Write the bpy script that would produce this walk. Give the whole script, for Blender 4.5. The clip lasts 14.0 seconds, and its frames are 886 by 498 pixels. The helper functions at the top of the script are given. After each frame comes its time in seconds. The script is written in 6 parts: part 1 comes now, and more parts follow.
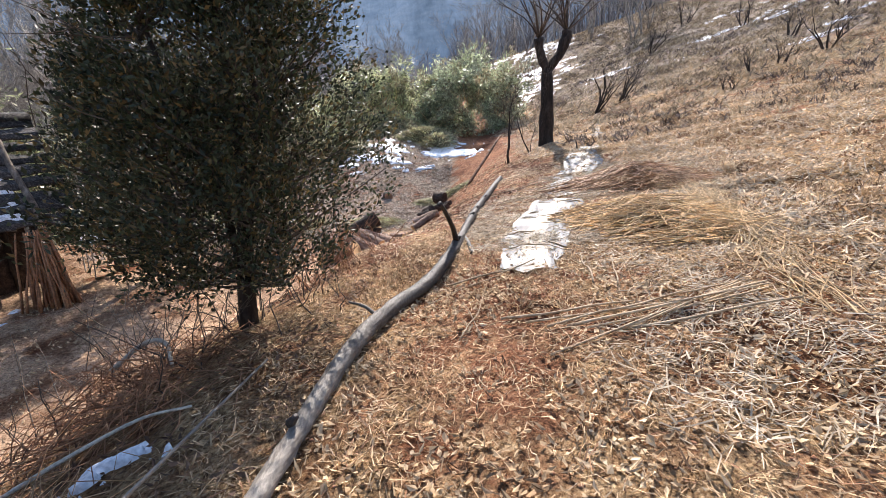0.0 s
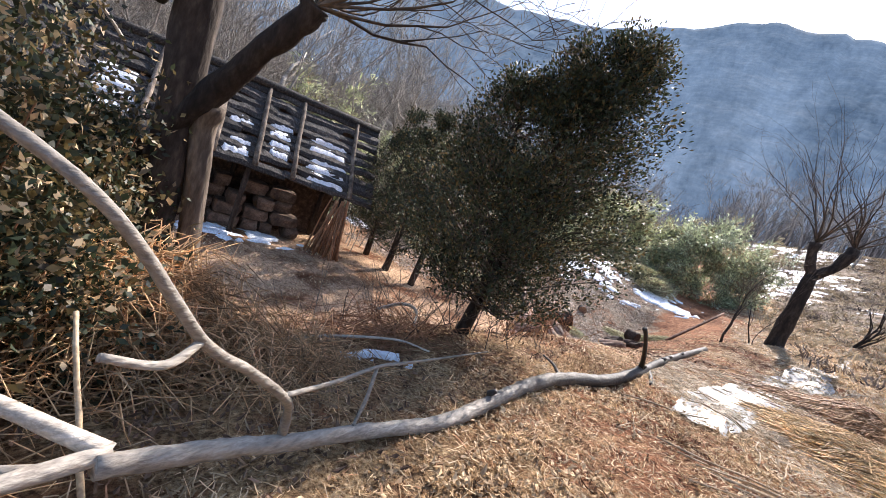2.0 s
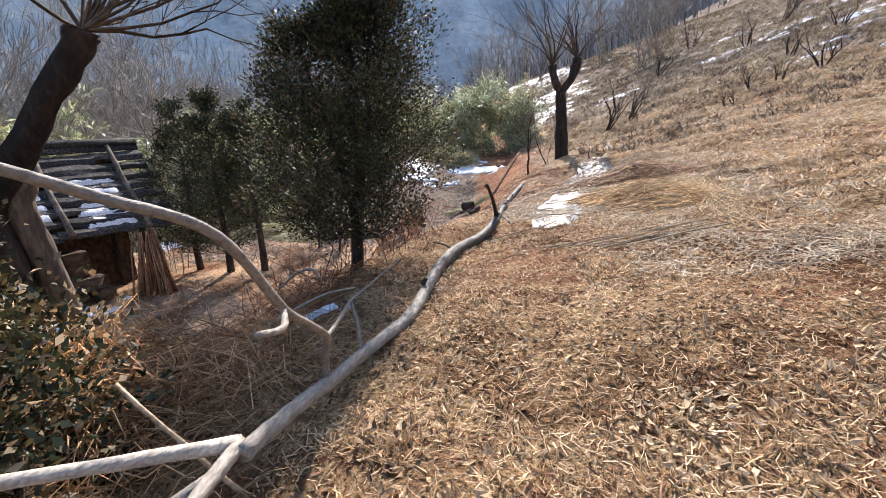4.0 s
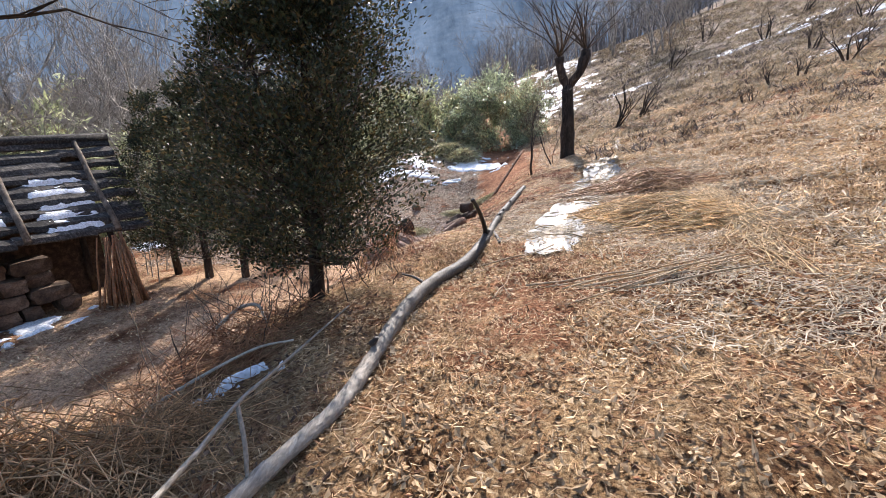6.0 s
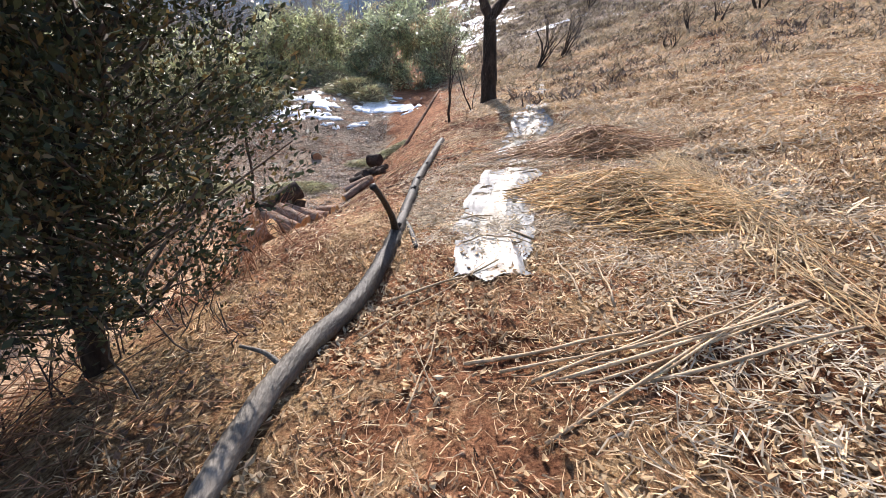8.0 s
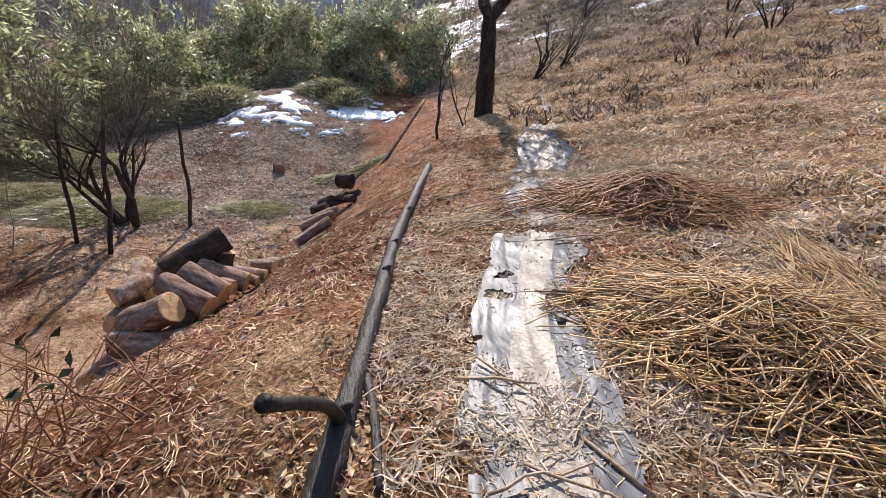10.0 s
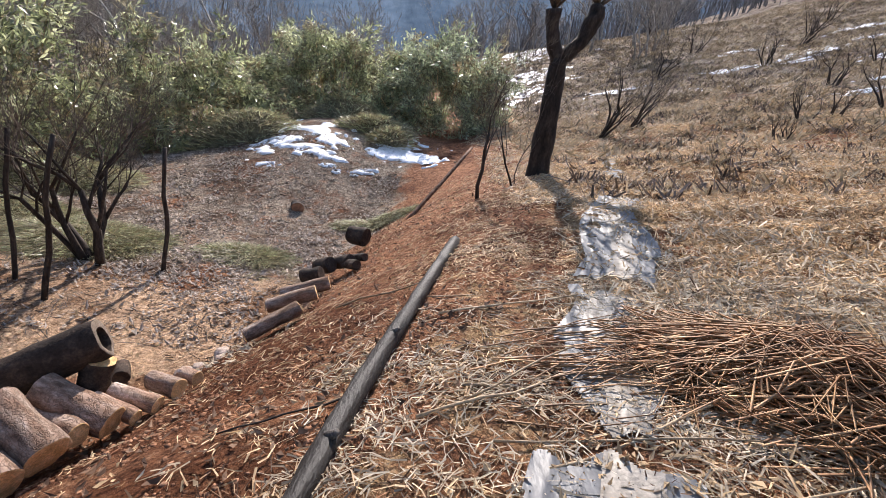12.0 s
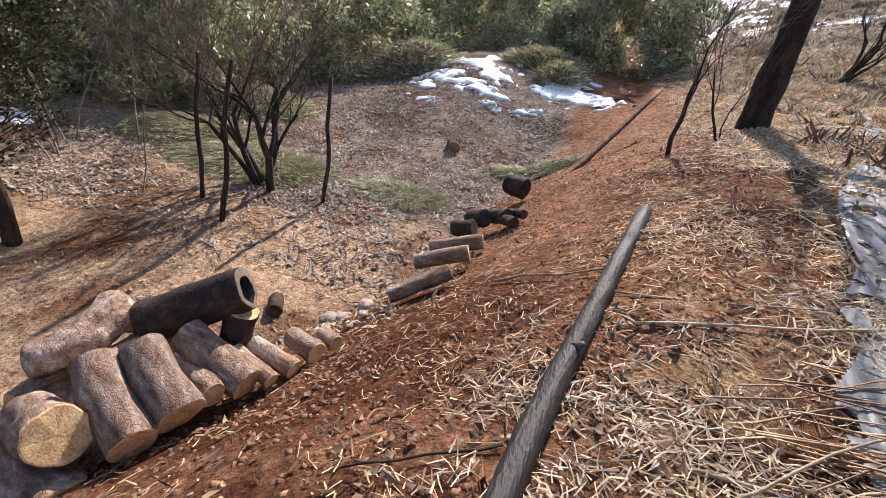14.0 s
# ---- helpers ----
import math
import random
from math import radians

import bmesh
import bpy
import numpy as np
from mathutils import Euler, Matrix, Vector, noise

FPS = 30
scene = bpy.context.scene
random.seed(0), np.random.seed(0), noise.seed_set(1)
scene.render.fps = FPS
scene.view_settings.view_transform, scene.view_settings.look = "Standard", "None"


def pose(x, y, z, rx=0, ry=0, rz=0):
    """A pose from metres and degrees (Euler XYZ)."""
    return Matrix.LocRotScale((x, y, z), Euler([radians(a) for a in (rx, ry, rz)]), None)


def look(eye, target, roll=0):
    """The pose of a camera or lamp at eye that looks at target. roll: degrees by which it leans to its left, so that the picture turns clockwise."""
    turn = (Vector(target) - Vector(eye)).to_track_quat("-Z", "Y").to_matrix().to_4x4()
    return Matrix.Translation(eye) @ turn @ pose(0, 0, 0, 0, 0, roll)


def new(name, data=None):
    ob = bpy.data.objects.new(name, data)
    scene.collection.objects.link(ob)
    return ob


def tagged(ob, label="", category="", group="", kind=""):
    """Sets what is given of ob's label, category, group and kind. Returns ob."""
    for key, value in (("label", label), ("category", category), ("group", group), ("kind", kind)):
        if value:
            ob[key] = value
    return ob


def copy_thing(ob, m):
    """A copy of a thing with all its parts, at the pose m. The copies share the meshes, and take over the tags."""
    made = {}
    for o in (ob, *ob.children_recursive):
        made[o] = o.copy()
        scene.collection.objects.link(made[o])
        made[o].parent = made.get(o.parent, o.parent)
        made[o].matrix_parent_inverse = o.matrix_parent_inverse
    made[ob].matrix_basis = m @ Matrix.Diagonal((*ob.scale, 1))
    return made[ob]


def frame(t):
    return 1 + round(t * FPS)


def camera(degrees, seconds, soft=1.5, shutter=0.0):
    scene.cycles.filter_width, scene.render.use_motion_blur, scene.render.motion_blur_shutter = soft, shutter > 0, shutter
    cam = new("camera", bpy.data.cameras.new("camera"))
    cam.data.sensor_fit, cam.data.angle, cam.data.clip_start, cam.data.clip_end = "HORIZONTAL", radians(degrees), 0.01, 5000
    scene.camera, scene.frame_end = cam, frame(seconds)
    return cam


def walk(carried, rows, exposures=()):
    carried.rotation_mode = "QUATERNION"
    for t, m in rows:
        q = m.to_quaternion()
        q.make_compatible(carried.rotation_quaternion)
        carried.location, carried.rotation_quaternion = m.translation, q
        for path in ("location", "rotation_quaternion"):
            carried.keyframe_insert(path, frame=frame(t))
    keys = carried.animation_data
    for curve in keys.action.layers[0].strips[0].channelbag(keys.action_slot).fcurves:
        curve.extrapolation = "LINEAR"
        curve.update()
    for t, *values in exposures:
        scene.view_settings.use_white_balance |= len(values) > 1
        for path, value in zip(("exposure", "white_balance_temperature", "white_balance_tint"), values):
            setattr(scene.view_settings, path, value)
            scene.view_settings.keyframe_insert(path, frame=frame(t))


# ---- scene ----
cam = camera(87.3, 14.0, soft=0.8)
PATH = [
    (0, (0.084, 0.086, 1.438), (0.067, 1.991, 0.829), -1.2),
    (0.5, (-0.066, -0.01, 1.437), (-0.332, 1.853, 0.759), 8.3),
    (1, (-0.105, -0.186, 1.347), (-0.757, 1.563, 0.627), 14.8),
    (1.5, (-0.028, -0.566, 1.311), (-0.867, 1.143, 0.697), 20.0),
    (2, (-0.03, -1.068, 1.364), (-0.856, 0.717, 0.999), 23.0),
    (2.5, (-0.054, -1.417, 1.265), (-0.592, 0.464, 0.854), 14.8),
    (2.7, (-0.117, -1.562, 1.253), (-0.568, 0.334, 0.805), 10.8),
    (4.8, (-0.327, -1.745, 1.255), (-0.382, 0.188, 0.745), -5.7),
    (5, (-0.232, -1.608, 1.265), (-0.312, 0.324, 0.754), -6.0),
    (5.5, (-0.016, -1.237, 1.379), (-0.152, 0.688, 0.851), -4.9),
    (6, (-0.02, -0.78, 1.385), (-0.136, 1.143, 0.85), -2.2),
    (6.5, (0.073, -0.351, 1.455), (0.012, 1.566, 0.886), 0.0),
    (7, (0.146, 0.118, 1.469), (0.188, 2.012, 0.826), 1.4),
    (7.5, (0.049, 0.64, 1.394), (0.198, 2.499, 0.671), 1.2),
    (8, (0.095, 1.166, 1.4), (0.34, 2.989, 0.615), 0.6),
    (8.5, (0.14, 1.686, 1.456), (0.464, 3.488, 0.651), 0.6),
    (8.7, (0.139, 1.901, 1.465), (0.492, 3.696, 0.655), 0.7),
    (10.8, (0.574, 4.25, 1.34), (0.948, 6.079, 0.622), 8.2),
    (11, (0.668, 4.433, 1.357), (1.059, 6.264, 0.655), 9.5),
    (11.5, (0.776, 5.003, 1.359), (1.071, 6.869, 0.704), 10.5),
    (12, (0.789, 5.579, 1.324), (0.946, 7.473, 0.699), 9.2),
    (12.5, (0.676, 6.053, 1.245), (0.6, 7.944, 0.597), 7.4),
    (13, (0.818, 6.314, 1.168), (0.642, 8.17, 0.445), 5.6),
    (13.5, (0.417, 6.407, 1.21), (0.077, 8.174, 0.338), 9.3),
    (14, (0.479, 6.432, 1.165), (0.095, 8.155, 0.225), 9.3),
]
walk(cam, [(t, look(eye, target, roll)) for t, eye, target, roll in PATH], exposures=[(0.0, 0.98, 6480, 15), (1.5, 1.1, 6480, 15), (2.5, 1.04, 6480, 15), (5.0, 0.88, 6480, 15), (6.5, 0.98, 6480, 15), (7.5, 0.98, 6480, 15), (8.5, 0.75, 6480, 15), (11.0, 0.48, 6480, 15), (12.5, 0.7, 6480, 15), (14.0, 0.68, 6480, 15)])

# ---- world and sun ----
SUN_AZ, SUN_EL = 1.8, 38.5
world = bpy.data.worlds.new("sky")
scene.world = world
world.use_nodes = True
wn = world.node_tree.nodes
sky = wn.new("ShaderNodeTexSky")
sky.sky_type = "NISHITA"
sky.sun_disc = False
sky.sun_elevation = radians(SUN_EL)
sky.sun_rotation = radians(SUN_AZ)
sky.dust_density = 0.6
wn["Background"].inputs["Strength"].default_value = 0.15
world.node_tree.links.new(sky.outputs["Color"], wn["Background"].inputs["Color"])
sun_data = bpy.data.lights.new("sun", "SUN")
sun_data.energy, sun_data.angle, sun_data.color = 5.0, radians(0.6), (1.0, 0.94, 0.86)
sun = new("sun", sun_data)
sun.matrix_world = look((0, 0, 0), (-math.sin(radians(SUN_AZ)) * math.cos(radians(SUN_EL)), -math.cos(radians(SUN_AZ)) * math.cos(radians(SUN_EL)), -math.sin(radians(SUN_EL))))
sun.location = (-12, 60, 50)


# ---- materials ----
def material(name, stops, scale=6.0, rough=0.85, bump=0.4, detail=8.0, stretch=(1, 1, 1), fine=None, per="object", spread=0.35, spec=0.25, through_light=0.0, bump_scale=None, metal=0.0, space="Object"):
    """Noise-coloured surface: stops are colours from dark to light; per: 'object' or 'island' random tint."""
    m = bpy.data.materials.new(name)
    m.use_nodes = True
    nt = m.node_tree
    n, l = nt.nodes, nt.links
    b = n["Principled BSDF"]
    co = n.new("ShaderNodeTexCoord")
    mp = n.new("ShaderNodeMapping")
    mp.inputs["Scale"].default_value = stretch
    l.new(co.outputs[space], mp.inputs["Vector"])
    t1 = n.new("ShaderNodeTexNoise")
    t1.inputs["Scale"].default_value, t1.inputs["Detail"].default_value = scale, detail
    t1.inputs["Roughness"].default_value = 0.65
    l.new(mp.outputs["Vector"], t1.inputs["Vector"])
    ramp = n.new("ShaderNodeValToRGB")
    e = ramp.color_ramp.elements
    while len(e) < len(stops):
        e.new(0.5)
    for i, c in enumerate(stops):
        e[i].position = 0.28 + 0.44 * i / max(1, len(stops) - 1)
        e[i].color = (*c, 1)
    l.new(t1.outputs["Fac"], ramp.inputs["Fac"])
    t2 = n.new("ShaderNodeTexNoise")
    t2.inputs["Scale"].default_value, t2.inputs["Detail"].default_value = (fine or scale * 7), 6.0
    l.new(mp.outputs["Vector"], t2.inputs["Vector"])
    mr = n.new("ShaderNodeMapRange")
    mr.inputs["From Min"].default_value, mr.inputs["From Max"].default_value = 0.3, 0.7
    mr.inputs["To Min"].default_value, mr.inputs["To Max"].default_value = 0.7, 1.3
    l.new(t2.outputs["Fac"], mr.inputs["Value"])
    if per == "island":
        rnd = n.new("ShaderNodeNewGeometry").outputs["Random Per Island"]
    else:
        rnd = n.new("ShaderNodeObjectInfo").outputs["Random"]
    rr = n.new("ShaderNodeMapRange")
    rr.inputs["To Min"].default_value, rr.inputs["To Max"].default_value = 1 - spread, 1 + spread
    l.new(rnd, rr.inputs["Value"])
    mul = n.new("ShaderNodeMath")
    mul.operation = "MULTIPLY"
    l.new(mr.outputs[0], mul.inputs[0])
    l.new(rr.outputs[0], mul.inputs[1])
    mix = n.new("ShaderNodeMix")
    mix.data_type, mix.blend_type = "RGBA", "MULTIPLY"
    mix.inputs["Factor"].default_value = 1.0
    l.new(ramp.outputs["Color"], mix.inputs["A"])
    l.new(mul.outputs[0], mix.inputs["B"])
    l.new(mix.outputs["Result"], b.inputs["Base Color"])
    b.inputs["Roughness"].default_value = rough
    b.inputs["Specular IOR Level"].default_value = spec
    b.inputs["Metallic"].default_value = metal
    if bump:
        bp = n.new("ShaderNodeBump")
        bp.inputs["Strength"].default_value, bp.inputs["Distance"].default_value = bump, 0.01
        t3 = t2
        if bump_scale:
            t3 = n.new("ShaderNodeTexNoise")
            t3.inputs["Scale"].default_value, t3.inputs["Detail"].default_value = bump_scale, 5.0
            l.new(mp.outputs["Vector"], t3.inputs["Vector"])
        l.new(t3.outputs["Fac"], bp.inputs["Height"])
        l.new(bp.outputs["Normal"], b.inputs["Normal"])
    if through_light:
        tr = n.new("ShaderNodeBsdfTranslucent")
        l.new(mix.outputs["Result"], tr.inputs["Color"])
        ms = n.new("ShaderNodeMixShader")
        ms.inputs[0].default_value = through_light
        l.new(b.outputs[0], ms.inputs[1])
        l.new(tr.outputs[0], ms.inputs[2])
        l.new(ms.outputs[0], n["Material Output"].inputs["Surface"])
    return m


def ground_material():
    m = bpy.data.materials.new("soil_and_straw")
    m.use_nodes = True
    nt = m.node_tree
    n, l = nt.nodes, nt.links
    b = n["Principled BSDF"]
    geo = n.new("ShaderNodeNewGeometry")
    att = n.new("ShaderNodeAttribute")
    att.attribute_name = "cover"
    sep = n.new("ShaderNodeSeparateColor")
    l.new(att.outputs["Color"], sep.inputs["Color"])

    def noise_tex(scale, detail=8.0, rough=0.65, stretch=None):
        t = n.new("ShaderNodeTexNoise")
        t.inputs["Scale"].default_value, t.inputs["Detail"].default_value, t.inputs["Roughness"].default_value = scale, detail, rough
        if stretch:
            mp = n.new("ShaderNodeMapping")
            mp.inputs["Scale"].default_value = stretch
            mp.inputs["Rotation"].default_value = (0, 0, 0.5)
            l.new(geo.outputs["Position"], mp.inputs["Vector"])
            l.new(mp.outputs["Vector"], t.inputs["Vector"])
        else:
            l.new(geo.outputs["Position"], t.inputs["Vector"])
        return t.outputs["Fac"]

    def ramp(fac, stops, lo=0.3, hi=0.7):
        r = n.new("ShaderNodeValToRGB")
        e = r.color_ramp.elements
        while len(e) < len(stops):
            e.new(0.5)
        for i, c in enumerate(stops):
            e[i].position = lo + (hi - lo) * i / (len(stops) - 1)
            e[i].color = (*c, 1)
        l.new(fac, r.inputs["Fac"])
        return r.outputs["Color"]

    def mixed(fac, a, c, mode="MIX"):
        x = n.new("ShaderNodeMix")
        x.data_type, x.blend_type = "RGBA", mode
        if isinstance(fac, float):
            x.inputs["Factor"].default_value = fac
        else:
            l.new(fac, x.inputs["Factor"])
        l.new(a, x.inputs["A"])
        l.new(c, x.inputs["B"])
        return x.outputs["Result"]

    def threshold(base, add, gain, off):
        """clamp(gain * (base + add - off))"""
        s = n.new("ShaderNodeMath")
        s.operation = "ADD"
        l.new(base, s.inputs[0])
        l.new(add, s.inputs[1])
        r = n.new("ShaderNodeMapRange")
        r.inputs["From Min"].default_value, r.inputs["From Max"].default_value = off - 0.5 / gain, off + 0.5 / gain
        l.new(s.outputs[0], r.inputs["Value"])
        return r.outputs[0]

    soil = ramp(noise_tex(11.0, 10.0, 0.75), [(0.04, 0.018, 0.01), (0.235, 0.11, 0.06), (0.31, 0.152, 0.084), (0.50, 0.30, 0.185)], 0.34, 0.66)
    straw = ramp(noise_tex(34.0, 10.0, 0.8, stretch=(1, 0.6, 1)), [(0.06, 0.032, 0.018), (0.36, 0.235, 0.125), (0.46, 0.33, 0.19), (0.72, 0.58, 0.38)], 0.36, 0.64)
    litter = ramp(noise_tex(24.0), [(0.06, 0.045, 0.032), (0.26, 0.21, 0.165), (0.30, 0.25, 0.20), (0.54, 0.48, 0.40)], 0.36, 0.64)
    green = ramp(noise_tex(18.0), [(0.05, 0.06, 0.02), (0.15, 0.16, 0.06), (0.32, 0.28, 0.14)])
    f1 = threshold(sep.outputs[0], noise_tex(3.2, 10.0, 0.7), 5.0, 1.0)
    c = mixed(f1, soil, straw)
    f2 = threshold(sep.outputs[1], noise_tex(2.5, 10.0, 0.7), 5.0, 1.0)
    c = mixed(f2, c, litter)
    f3 = threshold(sep.outputs[2], noise_tex(1.2, 8.0, 0.7), 6.0, 1.0)
    c = mixed(f3, c, green)
    sand = ramp(noise_tex(14.0, 10.0, 0.75), [(0.18, 0.105, 0.062), (0.44, 0.30, 0.195), (0.52, 0.365, 0.25), (0.72, 0.565, 0.425)], 0.34, 0.66)
    f4 = threshold(att.outputs["Alpha"], noise_tex(1.8, 10.0, 0.7), 5.0, 1.0)
    c = mixed(f4, c, sand)
    big = ramp(noise_tex(0.6, 8.0), [(0.50, 0.40, 0.34), (0.98, 0.96, 0.94), (1.2, 1.18, 1.14)], 0.40, 0.60)
    c = mixed(1.0, c, big, "MULTIPLY")
    mottle = ramp(noise_tex(9.0, 12.0, 0.8), [(0.42, 0.37, 0.33), (1.0, 0.98, 0.96), (1.3, 1.28, 1.24)], 0.38, 0.60)
    c = mixed(0.85, c, mottle, "MULTIPLY")
    specks = ramp(noise_tex(42.0, 8.0, 0.75), [(0.30, 0.24, 0.21), (0.98, 0.97, 0.96), (1.3, 1.27, 1.22)], 0.40, 0.60)
    c = mixed(0.8, c, specks, "MULTIPLY")
    l.new(c, b.inputs["Base Color"])
    b.inputs["Roughness"].default_value = 0.95
    b.inputs["Specular IOR Level"].default_value = 0.1
    bp = n.new("ShaderNodeBump")
    bp.inputs["Strength"].default_value, bp.inputs["Distance"].default_value = 1.0, 0.05
    l.new(noise_tex(22.0, 10.0, 0.8), bp.inputs["Height"])
    l.new(bp.outputs["Normal"], b.inputs["Normal"])
    return m


def hazed_distance_material(name, stops, glow, glow_light, scale):
    """Far hillside: forest texture, with the blue of the air between painted in as emission."""
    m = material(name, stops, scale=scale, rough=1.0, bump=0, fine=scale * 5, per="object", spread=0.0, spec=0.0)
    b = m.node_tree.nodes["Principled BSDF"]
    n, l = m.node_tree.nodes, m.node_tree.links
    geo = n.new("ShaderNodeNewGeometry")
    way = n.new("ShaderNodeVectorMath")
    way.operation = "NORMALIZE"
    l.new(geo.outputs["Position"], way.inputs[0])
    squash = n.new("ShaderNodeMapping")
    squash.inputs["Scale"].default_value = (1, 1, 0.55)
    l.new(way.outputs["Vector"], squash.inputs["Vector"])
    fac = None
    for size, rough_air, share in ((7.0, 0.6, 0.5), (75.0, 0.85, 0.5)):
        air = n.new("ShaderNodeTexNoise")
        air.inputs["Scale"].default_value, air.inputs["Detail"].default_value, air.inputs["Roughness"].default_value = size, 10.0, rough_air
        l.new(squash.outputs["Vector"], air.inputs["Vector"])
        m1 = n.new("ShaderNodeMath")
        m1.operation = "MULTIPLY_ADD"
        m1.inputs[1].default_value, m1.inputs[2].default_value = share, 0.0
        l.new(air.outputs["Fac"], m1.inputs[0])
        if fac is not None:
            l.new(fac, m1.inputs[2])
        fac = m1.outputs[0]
    # bluish emission stands in for haze; the ridge itself is no light source
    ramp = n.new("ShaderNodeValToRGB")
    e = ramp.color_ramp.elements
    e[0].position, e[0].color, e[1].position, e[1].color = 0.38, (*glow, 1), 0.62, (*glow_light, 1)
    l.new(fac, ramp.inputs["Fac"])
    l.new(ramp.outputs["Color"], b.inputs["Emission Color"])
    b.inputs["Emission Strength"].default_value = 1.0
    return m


GROUND = ground_material()
BARK_GREY = material("smooth_grey_bark", [(0.018, 0.015, 0.013), (0.06, 0.05, 0.042), (0.18, 0.155, 0.13)], scale=7, stretch=(2.2, 0.6, 2.2), bump=0.9, fine=55, rough=0.6, spec=0.4)
BARK_PALE = material("pale_smooth_bark", [(0.22, 0.18, 0.14), (0.40, 0.35, 0.28), (0.55, 0.49, 0.41)], scale=8, bump=0.4, fine=60, rough=0.65)
BARK_DARK = material("dark_bark", [(0.014, 0.010, 0.008), (0.042, 0.031, 0.024), (0.10, 0.077, 0.06)], scale=10, stretch=(1, 1, 0.35), bump=0.9, fine=45)
BARK_ROUGH = material("furrowed_bark", [(0.05, 0.037, 0.028), (0.16, 0.125, 0.095), (0.34, 0.28, 0.22)], scale=8, stretch=(1, 1, 0.25), bump=1.0, fine=40)
def plated_bark():
    """Flaky bark: plates divided by dark cracks."""
    m = material("log_bark", [(0.07, 0.036, 0.022), (0.29, 0.175, 0.115), (0.43, 0.31, 0.235), (0.74, 0.62, 0.53)], scale=11, stretch=(1, 1, 0.4), bump=0, fine=30, spread=0.25)
    n, l = m.node_tree.nodes, m.node_tree.links
    b = n["Principled BSDF"]
    co = n.new("ShaderNodeTexCoord")
    wob = n.new("ShaderNodeTexNoise")
    wob.inputs["Scale"].default_value, wob.inputs["Detail"].default_value = 9.0, 5.0
    l.new(co.outputs["Object"], wob.inputs["Vector"])
    add = n.new("ShaderNodeMix")
    add.data_type, add.blend_type = "RGBA", "ADD"
    add.inputs["Factor"].default_value = 0.7
    flat_map = n.new("ShaderNodeMapping")
    flat_map.inputs["Scale"].default_value = (1, 1, 0.22)
    l.new(co.outputs["Object"], flat_map.inputs["Vector"])
    l.new(flat_map.outputs["Vector"], add.inputs["A"])
    l.new(wob.outputs["Color"], add.inputs["B"])
    vor = n.new("ShaderNodeTexVoronoi")
    vor.feature = "DISTANCE_TO_EDGE"
    vor.inputs["Scale"].default_value = 13.0
    l.new(add.outputs["Result"], vor.inputs["Vector"])
    ramp = n.new("ShaderNodeValToRGB")
    e = ramp.color_ramp.elements
    e[0].position, e[0].color, e[1].position, e[1].color = 0.0, (0.10, 0.07, 0.06, 1), 0.16, (1, 1, 1, 1)
    l.new(vor.outputs["Distance"], ramp.inputs["Fac"])
    mul = n.new("ShaderNodeMix")
    mul.data_type, mul.blend_type = "RGBA", "MULTIPLY"
    mul.inputs["Factor"].default_value = 0.4
    l.new(b.inputs["Base Color"].links[0].from_socket, mul.inputs["A"])
    l.new(ramp.outputs["Color"], mul.inputs["B"])
    l.new(mul.outputs["Result"], b.inputs["Base Color"])
    bp = n.new("ShaderNodeBump")
    bp.inputs["Strength"].default_value, bp.inputs["Distance"].default_value = 0.6, 0.012
    l.new(ramp.outputs["Color"], bp.inputs["Height"])
    l.new(bp.outputs["Normal"], b.inputs["Normal"])
    return m


def felled_bark():
    """Bark of the felled trunk: smooth and pale towards the top, darker and rougher towards the butt."""
    m = material("felled_bark", [(0.20, 0.165, 0.13), (0.34, 0.295, 0.24), (0.38, 0.335, 0.275), (0.54, 0.485, 0.41)], scale=9, stretch=(1.6, 0.5, 1.6), bump=1.0, fine=42, rough=0.6, spec=0.35)
    n, l = m.node_tree.nodes, m.node_tree.links
    b = n["Principled BSDF"]
    co = n.new("ShaderNodeTexCoord")
    sep = n.new("ShaderNodeSeparateXYZ")
    l.new(co.outputs["Object"], sep.inputs["Vector"])
    t = n.new("ShaderNodeTexNoise")
    t.inputs["Scale"].default_value, t.inputs["Detail"].default_value = 5.0, 8.0
    l.new(co.outputs["Object"], t.inputs["Vector"])
    s = n.new("ShaderNodeMath")
    s.operation = "MULTIPLY_ADD"
    s.inputs[1].default_value = 2.4
    l.new(t.outputs["Fac"], s.inputs[0])
    l.new(sep.outputs["Y"], s.inputs[2])
    r = n.new("ShaderNodeMapRange")
    r.inputs["From Min"].default_value, r.inputs["From Max"].default_value = -0.4, 2.9
    l.new(s.outputs[0], r.inputs["Value"])
    ramp = n.new("ShaderNodeValToRGB")
    e = ramp.color_ramp.elements
    e[0].color, e[1].color = (1, 1, 1, 1), (0.07, 0.064, 0.062, 1)
    l.new(r.outputs[0], ramp.inputs["Fac"])
    mul = n.new("ShaderNodeMix")
    mul.data_type, mul.blend_type = "RGBA", "MULTIPLY"
    mul.inputs["Factor"].default_value = 1.0
    l.new(b.inputs["Base Color"].links[0].from_socket, mul.inputs["A"])
    l.new(ramp.outputs["Color"], mul.inputs["B"])
    l.new(mul.outputs["Result"], b.inputs["Base Color"])
    return m


